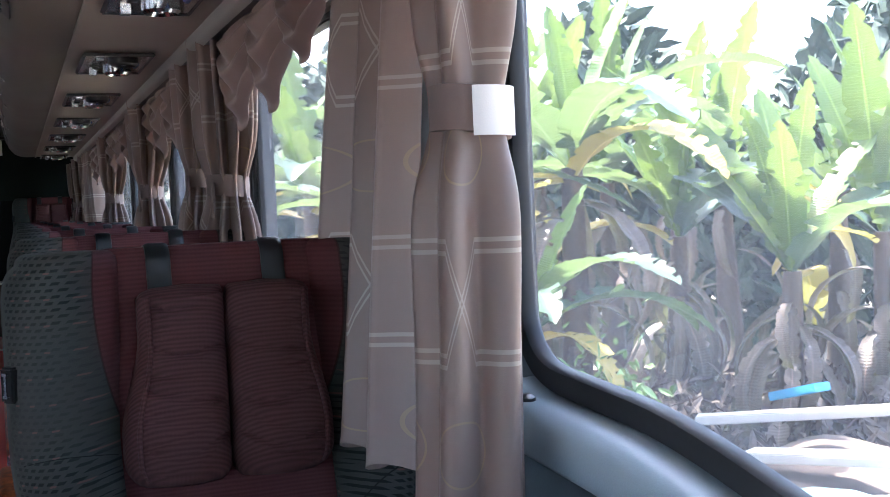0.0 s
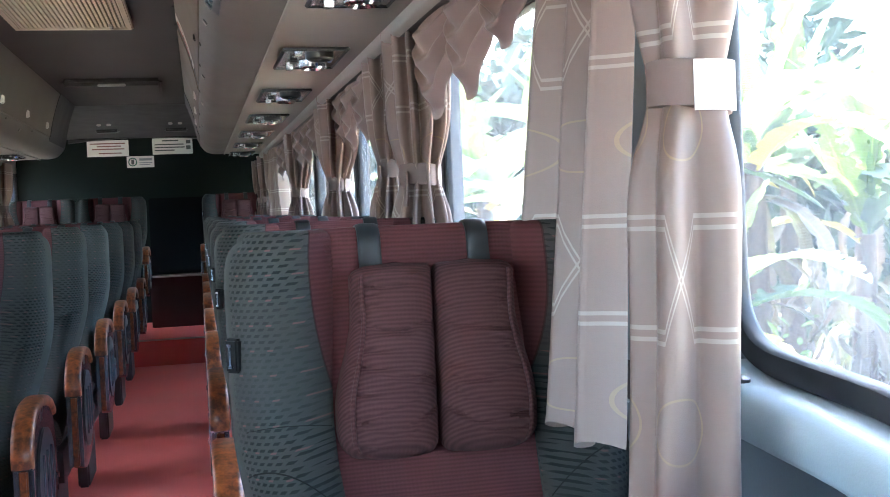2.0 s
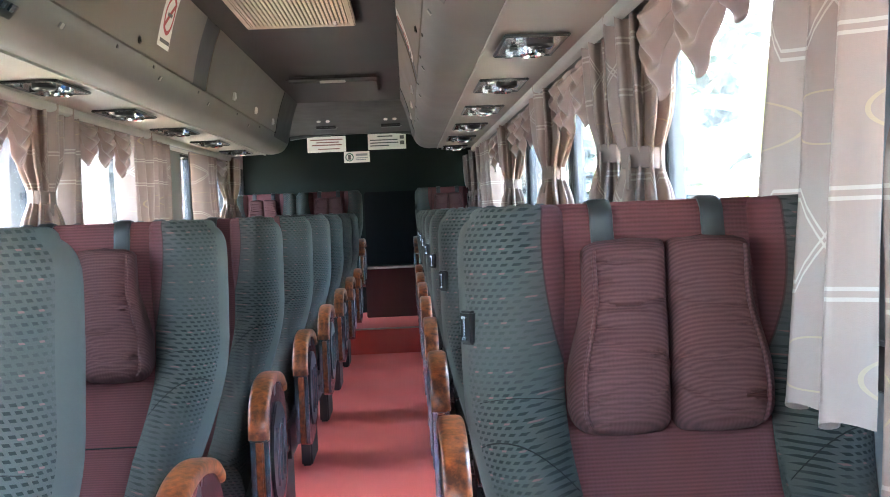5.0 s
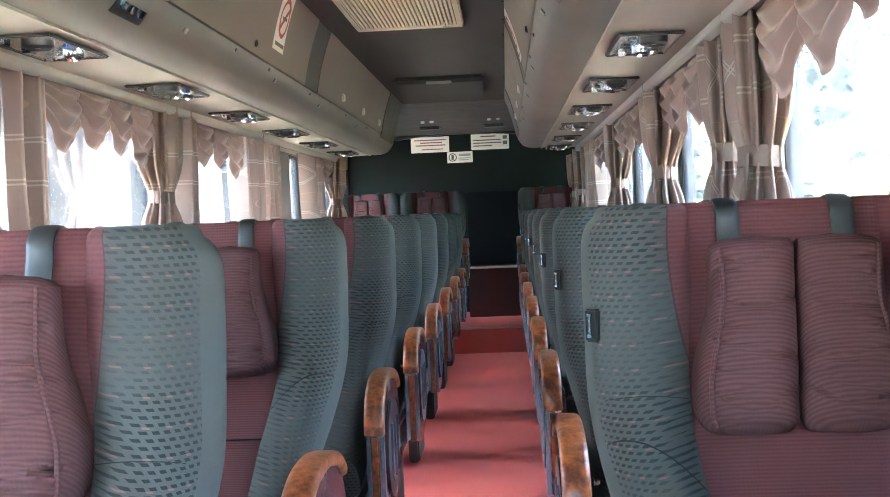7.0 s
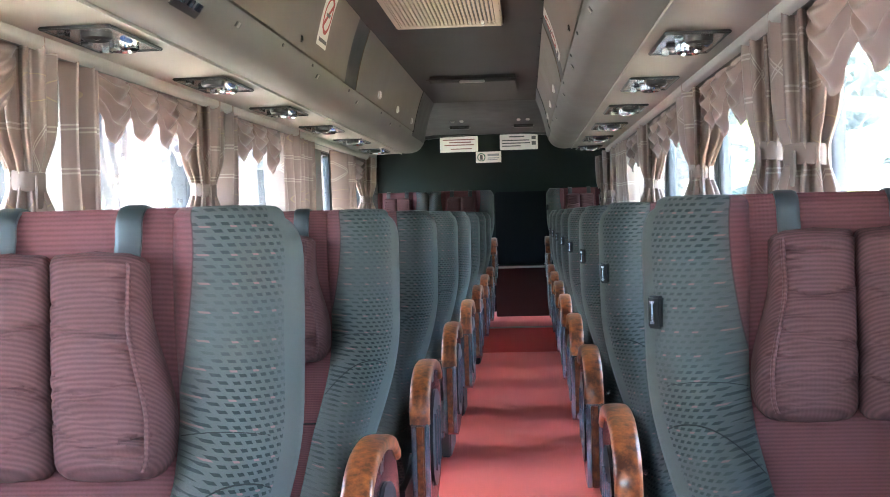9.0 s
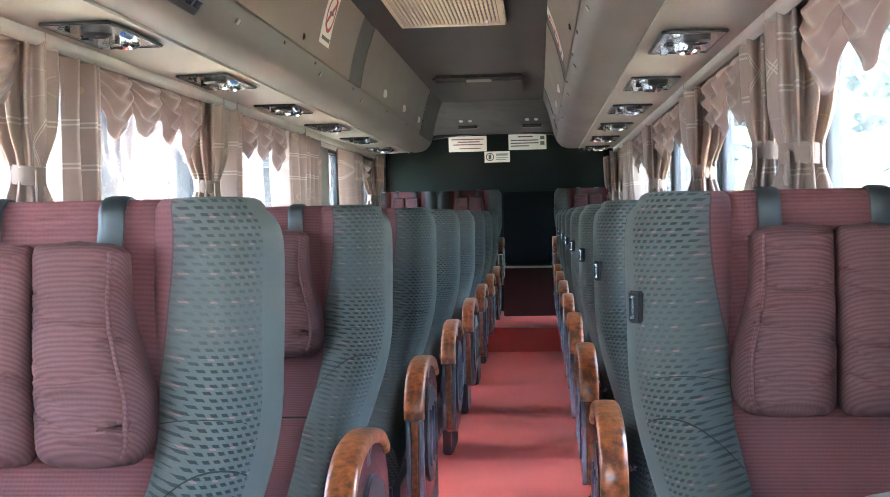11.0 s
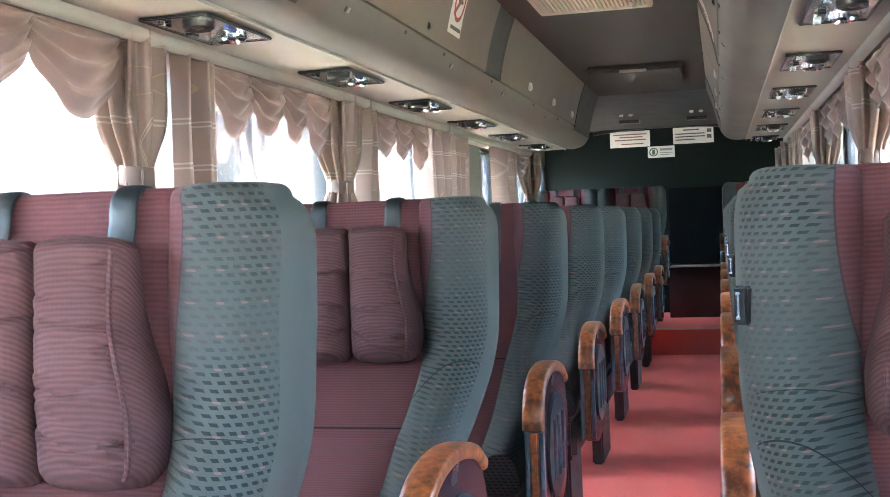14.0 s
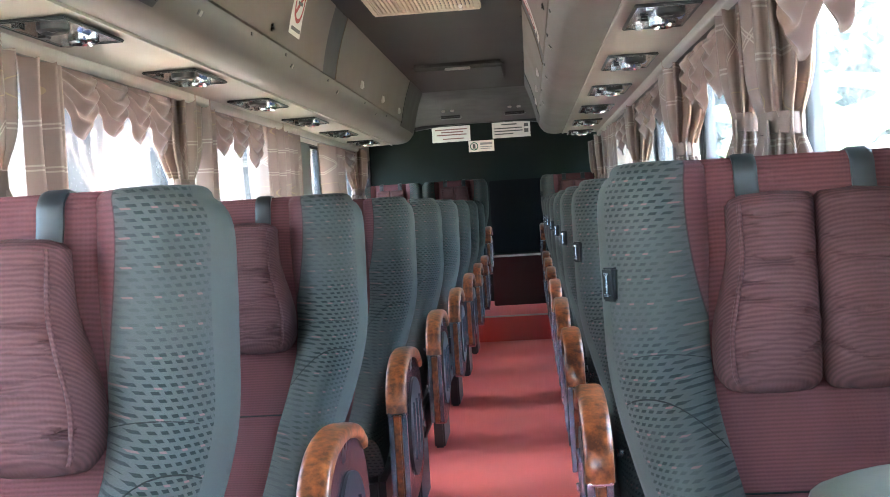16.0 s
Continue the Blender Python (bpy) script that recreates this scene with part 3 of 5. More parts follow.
def wing_span(f):
    out = 0.295
    if f < 0.15:
        out -= 0.036 * (1 - math.sqrt(1 - (1 - (f - 0.03) / 0.12) ** 2))
    g = min(1.0, max(0.0, (f - 0.31) / 0.32))
    out -= 0.050 * g * g * (3 - 2 * g)
    return 0.139 + 0.012 * math.exp(-((f - 0.34) / 0.14) ** 2), out


def wing_point(q, f, w, proud=0.0):
    p, nrm, t = wing_frame(f)
    xi, xo = wing_span(f)
    off = -0.014 + wing_dip(w, f) - proud
    return np.array((q * (xi + (xo - xi) * w), p[0] + nrm[0] * off, p[1] + nrm[1] * off))


def wing_mesh(q, a, b, steps, top):
    """Padded side wing from a to b along the seat's line; its side and back are plain cloth."""
    ws = [0.0, 0.08, 0.17, 0.27, 0.38, 0.5, 0.62, 0.72, 0.80, 0.87, 0.93, 0.975, 1.0]
    stations = [(a + (b - a) * k / (steps - 1), 0.0, 0.0) for k in range(steps)]
    if top:
        stations = [(a, 0.016 * math.sin(g), 0.016 * (1 - math.cos(g))) for g in (1.5, 1.2, 0.85, 0.45)] + stations
    rings = []
    for f, up, inset in stations:
        p, nrm, t = wing_frame(f)
        xi, xo = wing_span(f)
        sec = [(xi + (xo - xi) * w, -0.014 + wing_dip(w, f)) for w in ws]
        sec += [(xo + 0.002, t * 0.58), (xo + 0.001, t * 0.80), (xo - 0.008, t * 0.93), (xo - 0.03, t), ((xi + xo) / 2, t + 0.004), (xi + 0.02, t), (xi, t * 0.9)]
        cx, cd = (xi + xo) / 2, t / 2
        kx, kd = 1 - inset / ((xo - xi) / 2), 1 - inset / (t / 2)
        ring = []
        for x, d in sec:
            d2 = cd + (d - cd) * kd
            ring.append((q * (cx + (x - cx) * kx), p[0] + nrm[0] * d2, p[1] + nrm[1] * d2 + up))
        rings.append(ring)
    bm = loft(rings)
    n = len(rings[0])
    for k, fc in enumerate(bm.faces):
        fc.material_index = 1 if k < n * (len(rings) - 1) and 11 <= k % n < n - 1 else 0
    return bm


def seam_mesh(points, r=0.0013):
    return loft([[(p[0], p[1] + r * u, p[2] + r * v) for u, v in oval(6, 2)] for p in points])


def pillow_outer(f):
    """Half width of the pillow down its height: waisted, then flared, with round lower corners."""
    g = min(1.0, max(0.0, (f - 0.25) / 0.50))
    w = 0.122 + 0.027 * g * g * (3 - 2 * g)
    if f > 0.84:
        w -= 0.036 * (1 - math.sqrt(max(0.0, 1 - ((f - 0.84) / 0.16) ** 2)))
    if f < 0.07:
        w -= 0.014 * (1 - math.sqrt(max(0.0, 1 - (1 - f / 0.07) ** 2)))
    return w


def pillow_inner(f):
    d = 0.0015
    if f > 0.90:
        d += 0.018 * (1 - math.sqrt(max(0.0, 1 - ((f - 0.90) / 0.10) ** 2)))
    return d


def pillow_front(f, seed):
    return 0.031 + 0.022 * math.sin(math.pi * min(1.0, f * 0.70)) ** 2 + 0.003 * noise.noise((f * 5, seed, 0.0))


def pillow_mesh(side, seed):
    """One stuffed lobe of the hanging back pillow, ruched by many creases that start at its seams."""
    rnd = random.Random(seed)
    creases = []
    for k in range(17):
        creases.append((0.05 + 0.056 * k + rnd.uniform(-0.02, 0.02), rnd.uniform(0.0015, 0.0045), rnd.uniform(-0.09, 0.09), rnd.random() * 9, rnd.choice((1, 1, -1)), rnd.uniform(0.35, 1.0)))
    for c, tilt in ((0.30, 0.03), (0.55, -0.05), (0.70, 0.10), (0.84, 0.12)):
        creases.append((c + rnd.uniform(-0.04, 0.04), 0.0036, tilt * side, rnd.random() * 9, rnd.choice((1, -1)), 1.6))
    rings = []
    nz = 84
    for k in range(nz):
        f = k / (nz - 1)
        z = 1.116 - 0.285 * f
        outer, inner = pillow_outer(f), pillow_inner(f)
        cx, hw = (outer + inner) / 2, (outer - inner) / 2
        dep = pillow_front(f, seed)
        m = min(f / 0.06, (1 - f) / 0.11)
        cap = 1.0 if m >= 1 else 0.22 + 0.78 * math.sqrt(max(0.0, 1 - (1 - m) ** 2))
        ring = []
        for u, v in oval(40, 3.0):
            pinch = 0.0
            for c, amt, tilt, ph, from_side, reach in creases:
                c2 = c + tilt * u + 0.022 * noise.noise((u * 2.2, ph, c * 9))
                e = 0.5 + 0.5 * u * side * from_side
                on = max(0.0, min(1.0, (e - 1 + reach) / max(0.2, reach))) * (1 - 0.85 * max(0.0, side * u - 0.62) / 0.38)
                pinch += amt * on * (math.exp(-((f - c2) / 0.010) ** 2) - 0.55 * math.exp(-((f - c2 - 0.026) / 0.020) ** 2))
            front = max(0.0, -v)
            x = side * cx + u * hw * (0.92 + 0.08 * cap)
            y = 0.036 + v * dep * cap + front ** 0.5 * pinch * 1.7
            ring.append((x, y, z + 0.004 * u * u * front - 0.006 * abs(u) * (f < 0.05)))
        rings.append(ring)
    return loft(rings)


def pillow_piping(side, seed):
    """Sewn edge that runs down the outer side of a lobe, between its face and its side panel."""
    rings = []
    for k in range(40):
        f = 0.05 + 0.88 * k / 39
        c = (side * (pillow_outer(f) - 0.012 - 0.008 * f), 0.036 - pillow_front(f, seed) * 0.86 - 0.0040, 1.116 - 0.285 * f)
        rings.append([(c[0] + 0.0034 * a, c[1] + 0.0034 * b, c[2]) for a, b in oval(7, 2)])
    return loft(rings)


def make_armrest(seat, s):
    """Aisle armrest: burl cap over a dark oval side plate with chrome strips; s: the side of the aisle."""
    xc = s * 0.30
    arm = part("armrest", extrude_x([(p[0], p[1]) for p in smooth_line([(-0.60, 0.60), (-0.575, 0.68), (-0.50, 0.71), (-0.36, 0.715), (-0.22, 0.68), (-0.16, 0.58), (-0.18, 0.46), (-0.26, 0.38), (-0.40, 0.345), (-0.53, 0.35), (-0.59, 0.42), (-0.60, 0.60)], 40)][:-1], xc - 0.018, xc + 0.018), M_ARM, seat, "dark brown oval armrest body")
    cap_line = smooth_line([(-0.615, 0.61), (-0.612, 0.65), (-0.58, 0.697), (-0.50, 0.728), (-0.38, 0.733), (-0.26, 0.712), (-0.19, 0.675)], 22)
    rings = []
    for i, p in enumerate(cap_line):
        d = cap_line[min(i + 1, 21)] - cap_line[max(i - 1, 0)]
        d = d / np.linalg.norm(d)
        nr = np.array((-d[1], d[0]))
        rings.append([(xc + 0.027 * u, p[0] + nr[0] * 0.014 * v, p[1] + nr[1] * 0.015 * v) for u, v in oval(16, 3.5)])
    part("armrest_cap", loft(rings), M_BURL, arm, "lacquered burl wood cap")
    part("front_strip", box(xc - 0.010, xc + 0.010, -0.618, -0.598, 0.37, 0.605, 0.004), M_BURL, arm, "burl wood strip")
    for q in (-1, 1):
        part("chrome_strip", box(xc + q * 0.0175 - 0.006, xc + q * 0.0175 + 0.006, -0.616, -0.598, 0.37, 0.605, 0.002), M_STEEL, arm)
    part("cap_collar", box(xc - 0.024, xc + 0.024, -0.630, -0.600, 0.606, 0.612, 0.002), M_CHROME, arm, "chrome collar under the cap")
    inner = smooth_line([(-0.50, 0.62), (-0.40, 0.665), (-0.28, 0.63), (-0.235, 0.54), (-0.28, 0.44), (-0.40, 0.40), (-0.50, 0.44), (-0.53, 0.53), (-0.50, 0.62)], 28)[:-1]
    xi = xc + s * 0.018
    part("side_plate", extrude_x([(p[0], p[1]) for p in inner], min(xi, xi + s * 0.006), max(xi, xi + s * 0.006)), M_BLACK, arm, "glossy black oval plate")
    for yy in (-0.46, -0.39, -0.32):
        part("chrome_strip", box(min(xi + s * 0.006, xi + s * 0.012), max(xi + s * 0.006, xi + s * 0.012), yy - 0.006, yy + 0.006, 0.45, 0.61, 0.003), M_STEEL, arm)
    part("release_button", box(xi - 0.004 + s * 0.012, xi + 0.004 + s * 0.012, -0.27, -0.25, 0.50, 0.52, 0.003), M_CHROME, arm)


def make_seat(aisle, name_label, group, hook, pillow=True):
    """One reclining coach seat. aisle: the side of the aisle armrest, 0 for none."""
    seat = thing("coach_seat", name_label, "coach seat", group)
    part("seat_base", box(-0.24, 0.24, -0.50, -0.08, 0.27, 0.42, 0.02), M_BASE, seat)
    for q in (-1, 1):
        part("seat_leg", box(q * 0.18 - 0.025, q * 0.18 + 0.025, -0.42, -0.10, 0.0, 0.28, 0.008), M_BASE, seat)
    part("backrest_centre", strip(-0.172, 0.172, 0.0, 0.56, 0.062, 24, 6.0, 22, 0.55), M_RED, seat, "maroon ribbed backrest panel")
    part("seat_cushion", strip(-0.152, 0.152, 0.55, 1.0, 0.035, 18, 5.0, 22, 1.0), M_RED, seat, "maroon ribbed seat cushion")
    for q in (-1, 1):
        wing = part("backrest_wing", wing_mesh(q, 0.042, 0.60, 40, True), (M_GREY, M_SIDE), seat, "grey patterned side wing with a maroon crescent")
        part("cushion_bolster", wing_mesh(q, 0.585, 1.0, 18, False), (M_GREY, M_SIDE), seat, "grey side bolster of the cushion")
        part("wing_seam", seam_mesh([wing_point(q, 0.475 - 0.065 * math.sin(w * 1.5), w, -0.0003) for w in np.linspace(0.03, 0.97, 18)]), M_SEAM, wing, "dark sewn seam")
        part("wing_seam", seam_mesh([wing_point(q, 0.345 + 0.006 * w, w, -0.0007) for w in np.linspace(0.03, 0.90, 16)], 0.0010), M_SEAM, wing, "dark sewn seam")
    seam = []
    for x in np.linspace(-0.138, 0.138, 9):
        p, nrm, t = wing_frame(0.52)
        seam.append((x, p[0] + nrm[0] * 0.0610, p[1] + nrm[1] * 0.0610))
    part("back_seam", seam_mesh(seam, 0.0016), M_SEAM, seat, "dark sewn seam")
    pil = seat
    if pillow:
        pil = part("back_pillow", pillow_mesh(-1, 3), M_PILLOW, seat, "maroon stuffed pillow in two lobes")
        part("pillow_lobe", pillow_mesh(1, 8), M_PILLOW, pil)
        part("pillow_piping", pillow_piping(-1, 3), M_PILLOW, pil, "maroon sewn piping")
        part("pillow_piping", pillow_piping(1, 8), M_PILLOW, pil, "maroon sewn piping")
    for q in (-1, 1):
        line = smooth_line([(0.150, 1.156), (0.125, 1.167), (0.100, 1.167), (0.084, 1.152), (0.079, 1.125), (0.064, 1.085) if pillow else (0.060, 0.99)], 14)
        rings = []
        for i, p in enumerate(line):
            d = line[min(i + 1, 13)] - line[max(i - 1, 0)]
            d = d / np.linalg.norm(d)
            nr = np.array((-d[1], d[0]))
            rings.append([(q * 0.083 + 0.0175 * u, p[0] + nr[0] * (0.003 * v - 0.0022 * (1 - abs(u)) * 2), p[1] + nr[1] * (0.003 * v - 0.0022 * (1 - abs(u)) * 2)) for u, v in oval(14, 6)])
        part("strap", loft(rings), M_STRAP, pil, "dark blue-grey vinyl strap")
    if aisle:
        make_armrest(seat, aisle)
        bl = part("seat_belt", box(aisle * 0.20 - 0.045, aisle * 0.20 + 0.045, -0.30, -0.05, 0.575, 0.585, 0.004), M_BLACK, seat, "black lap belt")
        part("buckle", box(aisle * 0.215 - 0.03, aisle * 0.215 + 0.03, -0.33, -0.27, 0.583, 0.60, 0.005), M_CHROME, bl)
    if hook:
        turn = pose(aisle * 0.2885, 0.020, 0.998, 0, 0, aisle * 48)
        plate_bm = box(-0.012, 0.012, -0.008, 0.008, -0.024, 0.024, 0.003)
        bmesh.ops.transform(plate_bm, matrix=turn, verts=plate_bm.verts)
        hk = part("hook_plate", plate_bm, M_HOOK, seat, "black plate")
        hook_bm = box(-0.002, 0.002, -0.012, -0.005, -0.015, 0.015, 0.002)
        boxm(hook_bm, -0.006, 0.006, -0.013, -0.005, 0.013, 0.017, 0.002)
        boxm(hook_bm, -0.006, 0.006, -0.013, -0.005, -0.017, -0.013, 0.002)
        bmesh.ops.transform(hook_bm, matrix=turn, verts=hook_bm.verts)
        part("hook", hook_bm, M_CHROME, hk, "chrome coat hook")
    return seat


R_ROWS = [1.95 + 1.045 * k for k in range(8)]
L_ROWS = [1.63 + 1.07 * k for k in range(8)]
R_X, L_IN, L_OUT = 0.357, -0.708, -1.285
seat_r = make_seat(-1, "single grey and maroon coach seat with a two-lobed maroon pillow", "window seats", True)
seat_r.matrix_basis = pose(R_X, R_ROWS[0], 0)
for yy in R_ROWS[1:]:
    copy_thing(seat_r, pose(R_X, yy, 0))
copy_thing(seat_r, pose(R_X, 10.15, STEP))
seat_l = make_seat(1, "grey and maroon aisle seat of a pair with burl-capped armrest", "paired seats", False)
seat_l.matrix_basis = pose(L_IN, L_ROWS[0], 0)
seat_o = make_seat(0, "grey and maroon seat of a pair beside the window", "paired seats", False)
seat_o.matrix_basis = pose(L_OUT, L_ROWS[0], 0)
seat_bare = make_seat(1, "grey and maroon aisle seat with long straps and no pillow", "paired seats", False, False)
seat_bare.matrix_basis = pose(L_IN, L_ROWS[2], 0)
for yy in L_ROWS[1:]:
    if yy != L_ROWS[2]:
        copy_thing(seat_l, pose(L_IN, yy, 0))
    copy_thing(seat_o, pose(L_OUT, yy, 0))
copy_thing(seat_l, pose(L_IN, 10.15, STEP))
copy_thing(seat_o, pose(L_OUT, 10.15, STEP))

# ---- curtains ----


def cloth(rows, name, parent, material=None, label="", label_uv=1.0):
    """A thin sheet from a grid of (point, uv)."""
    bm = bmesh.new()
    uvl = bm.loops.layers.uv.new("UVMap")
    vs = [[bm.verts.new(p) for p, _ in r] for r in rows]
    for i in range(len(rows) - 1):
        for j in range(len(rows[0]) - 1):
            f = bm.faces.new((vs[i][j], vs[i][j + 1], vs[i + 1][j + 1], vs[i + 1][j]))
            for lp, (a, b) in zip(f.loops, ((i, j), (i, j + 1), (i + 1, j + 1), (i + 1, j))):
                lp[uvl].uv = rows[a][b][1]
    me = bpy.data.meshes.new(name)
    bm.to_mesh(me)
    bm.free()
    me.materials.append(material or M_CURTAIN)
    me.shade_smooth()
    ob = new(name, me)
    if parent is not None:
        ob.parent = parent
    if label:
        ob["label"] = label
    return ob


def curtain(side, y0, y1, z_top=1.63, z_bot=0.86, pleats=4, tie=None, seed=0, off=0.14, amp=0.038, gather=0.55, full=1.5, lower=0.85, tag=False, lean=0.0, flare=0.0, bulk=0.048, ribs=9):
    """A hanging curtain. tie: height of its tie band; off: how far it hangs inside the wall."""
    s = 1 if side == "right" else -1
    xw = (XR if s > 0 else XL) - s * off
    rnd = random.Random(seed)
    ph = [rnd.random() * 6.28 for _ in range(4)]
    yc, w = (y0 + y1) / 2, y1 - y0
    c = thing("curtain", ("taupe satin curtain gathered by a tie band" if tie else "taupe satin curtain hanging in loose pleats"), "curtain", "side curtains")
    if seed > 2:
        pleats = max(3, round(w / 0.062))
        amp, ribs = 0.050, 11
    nu, nv = 14 * pleats + 1, 36
    rows = []
    for k in range(nv):
        f = k / (nv - 1)
        z = z_top + (z_bot - z_top) * f
        g, am = 1.0, amp
        if tie:
            t = z - tie
            k1 = math.exp(-(t / 0.10) ** 2)
            g = 1 - (1 - gather) * k1 - ((1 - lower) * (1 - k1) if t < 0 else 0)
            am = amp * (1 - (0.2 if tag else 0.6) * k1)
        row = []
        if tie:
            # gathered bundle, round in plan
            k2 = math.exp(-((z - tie) / 0.07) ** 2)
            top = max(0.0, (z - tie) / (z_top - tie))
            rx = bulk * (1 + 0.25 * top + (0.18 if z < tie else 0.0) * (1 - k2) - 0.22 * k2)
            ry = w / 2 * (1 if tag else g) * (1 - (0.18 if tag else 0.1) * k2)
            for j in range(97):
                u = j / 96
                th = 2 * math.pi * u
                deep = (0.26 if tag else 0.30) * (1 - 0.5 * k2)
                rr = 1 + deep * math.sin(ribs * th + ph[0] + 1.2 * noise.noise((math.cos(th), math.sin(th), z * 2 + seed))) + 0.10 * noise.noise((2 * math.cos(th), 2 * math.sin(th), z * 2.5 + seed))
                x = xw + s * lean * (0.3 - f) + rx * rr * math.cos(th)
                y = yc + ry * rr * math.sin(th)
                row.append(((x, y, z + (0.008 * math.sin(5 * th) if k == nv - 1 else 0)), (u * 0.8 + (0.02 if seed < 3 else seed * 0.13), z + 0.05 - (0 if seed < 3 else 0.02 * seed))))
            rows.append(row)
            continue
        for j in range(nu):
            u = j / (nu - 1)
            wob = 0.5 * noise.noise((u * 2.5, z * 1.8, seed * 3.7))
            a = 2 * math.pi * pleats * (u + 0.03 * wob)
            x = xw + s * lean * (0.3 - f) - s * am * (math.sin(a + ph[0]) + 0.45 * math.sin(0.47 * a + ph[1]) + 0.9 * wob)
            y = yc + (u - 0.5) * w * g - flare * (1 - u) * f + 0.10 * w * g / pleats * math.sin(2 * a + ph[2]) * 0.5
            zz = z + (0.012 * math.sin(a + ph[3]) if k == nv - 1 else 0)
            row.append(((x, y, zz), (u * w * full + (0.16 if seed < 3 else seed * 0.13), z + 0.05 - (0 if seed < 3 else 0.02 * seed))))
        rows.append(row)
    cloth(rows, "curtain_cloth", c)
    if tie:
        rings = []
        for h in (-0.026, -0.025, 0.025, 0.026):
            r = 0.92 if abs(h) == 0.026 else 1.0
            rings.append([(xw + (bulk * 0.84 + 0.006) * r * u, yc + (w / 2 * (0.86 if tag else gather * 0.95) + 0.006) * r * v, tie + h - 0.006 * u) for u, v in oval(30, 2.1)])
        band = part("tie_band", loft(rings), M_BAND, c, "taupe satin tie band")
        if tag:
            tg = [[(xw + (bulk * 0.84 + 0.011) * math.cos(th), yc + (w / 2 * 0.86 + 0.011) * math.sin(th), tie + h) for th in np.linspace(radians(-112), radians(-35), 8)] for h in (-0.028, 0.026)]
            tg_in = [[(xw + (bulk * 0.84 + 0.006) * math.cos(th), yc + (w / 2 * 0.86 + 0.006) * math.sin(th), tie + h) for th in np.linspace(radians(-35), radians(-112), 8)] for h in (-0.028, 0.026)]
            part("velcro_tag", loft([tg[0] + tg_in[0], tg[1] + tg_in[1]]), M_VELCRO, band, "white velcro tag")
        else:
            xe, ye = xw - s * (bulk * 0.84 + 0.010), yc - w / 2 * gather * 0.5
            part("tie_end", box(xe - 0.003, xe + 0.003, ye - 0.02, ye + 0.02, tie - 0.075, tie + 0.012, 0.002), M_BAND, band)
    return c


def swag(side, y0, y1, drop, seed=0, z_top=1.632, off=0.155, folds=4):
    """One swag of the pelmet: a scoop of cloth with curved folds."""
    s = 1 if side == "right" else -1
    xw = (XR if s > 0 else XL) - s * off
    c = thing("pelmet_swag", "scalloped taupe satin swag along the window top", "pelmet", "pelmet swags")
    ns, nt = 29, 40
    w = y1 - y0
    rows = []
    for k in range(nt):
        t = k / (nt - 1)
        row = []
        for j in range(ns):
            u = j / (ns - 1)
            arch = math.sin(math.pi * u ** 1.08) ** 0.8
            depth = drop * (0.34 + 0.70 * arch)
            wave = 2 * math.pi * folds * t ** 0.9 + 0.5 * (u - 0.5) + 0.7 * noise.noise((u * 1.8, seed, 3.0))
            roll = math.sin(wave + 0.45 * math.sin(wave))
            body = math.sin(math.pi * t ** 0.8) * arch
            edge = min(1.0, (1 - t) * 5)
            side_fold = 0.012 * math.sin(u * 21 + seed) * t * (1 - 0.8 * arch)
            x = xw - s * (0.010 + 0.030 * body + 0.012 * roll * (0.2 + 0.8 * arch) * min(1, t * 5) * (0.25 + 0.75 * edge) + side_fold)
            z = z_top - depth * t + 0.008 * noise.noise((u * 3, t * 2, seed)) * t
            row.append(((x, y0 + w * u + 0.008 * noise.noise((u * 3, t * 3, seed + 9)), z), (u * w * 1.3 + seed * 0.3, t * depth * 1.8 + 0.05 * arch + seed * 0.11)))
        rows.append(row)
    cloth(rows, "swag_cloth", c, M_SWAG)
    part("heading_tape", box(xw - 0.008, xw + 0.008, y0 + 0.004, y1 - 0.004, z_top - 0.004, z_top + 0.008, 0.003), M_BAND, c)
    return c


# right side, front to rear
curtain("right", 1.505, 1.615, 1.64, 0.78, 2, tie=1.315, seed=1, off=0.149, tag=True, lean=0.025, bulk=0.046, ribs=5)
curtain("right", 1.76, 2.13, 1.64, 0.875, 3, seed=2, off=0.145, amp=0.030, full=1.35, lean=0.09, flare=0.06)
for a, b, d in ((2.08, 2.36, 0.17), (2.30, 2.64, 0.23), (2.58, 2.98, 0.24)):
    swag("right", a, b, d, seed=a)
curtain("right", 2.96, 3.32, 1.64, 0.9, 4, tie=1.27, seed=3, gather=0.78)
curtain("right", 3.36, 3.66, 1.64, 0.9, 4, tie=1.30, seed=4, gather=0.6)
for a, b, d in ((3.64, 4.0, 0.22), (3.95, 4.28, 0.24), (4.22, 4.50, 0.2)):
    swag("right", a, b, d, seed=a)
curtain("right", 4.46, 5.10, 1.64, 0.9, 5, tie=1.29, seed=5, gather=0.34, lower=0.6)
for a, b, d in ((5.10, 5.5, 0.2), (5.45, 5.85, 0.22), (5.8, 6.2, 0.22)):
    swag("right", a, b, d, seed=a)
curtain("right", 6.2, 6.75, 1.64, 0.9, 5, tie=1.29, seed=7, gather=0.36, lower=0.6)
for a, b, d in ((6.75, 7.15, 0.22), (7.1, 7.5, 0.24)):
    swag("right", a, b, d, seed=a)
curtain("right", 7.5, 7.95, 1.64, 0.9, 5, seed=8)
curtain("right", 8.2, 8.7, 1.64, 0.9, 5, tie=1.29, seed=9, gather=0.36)
curtain("right", 9.1, 9.6, 1.64, 0.9, 5, tie=1.29, seed=10, gather=0.36)
curtain("right", 10.0, 10.5, 1.64, 0.9, 5, tie=1.29, seed=11)
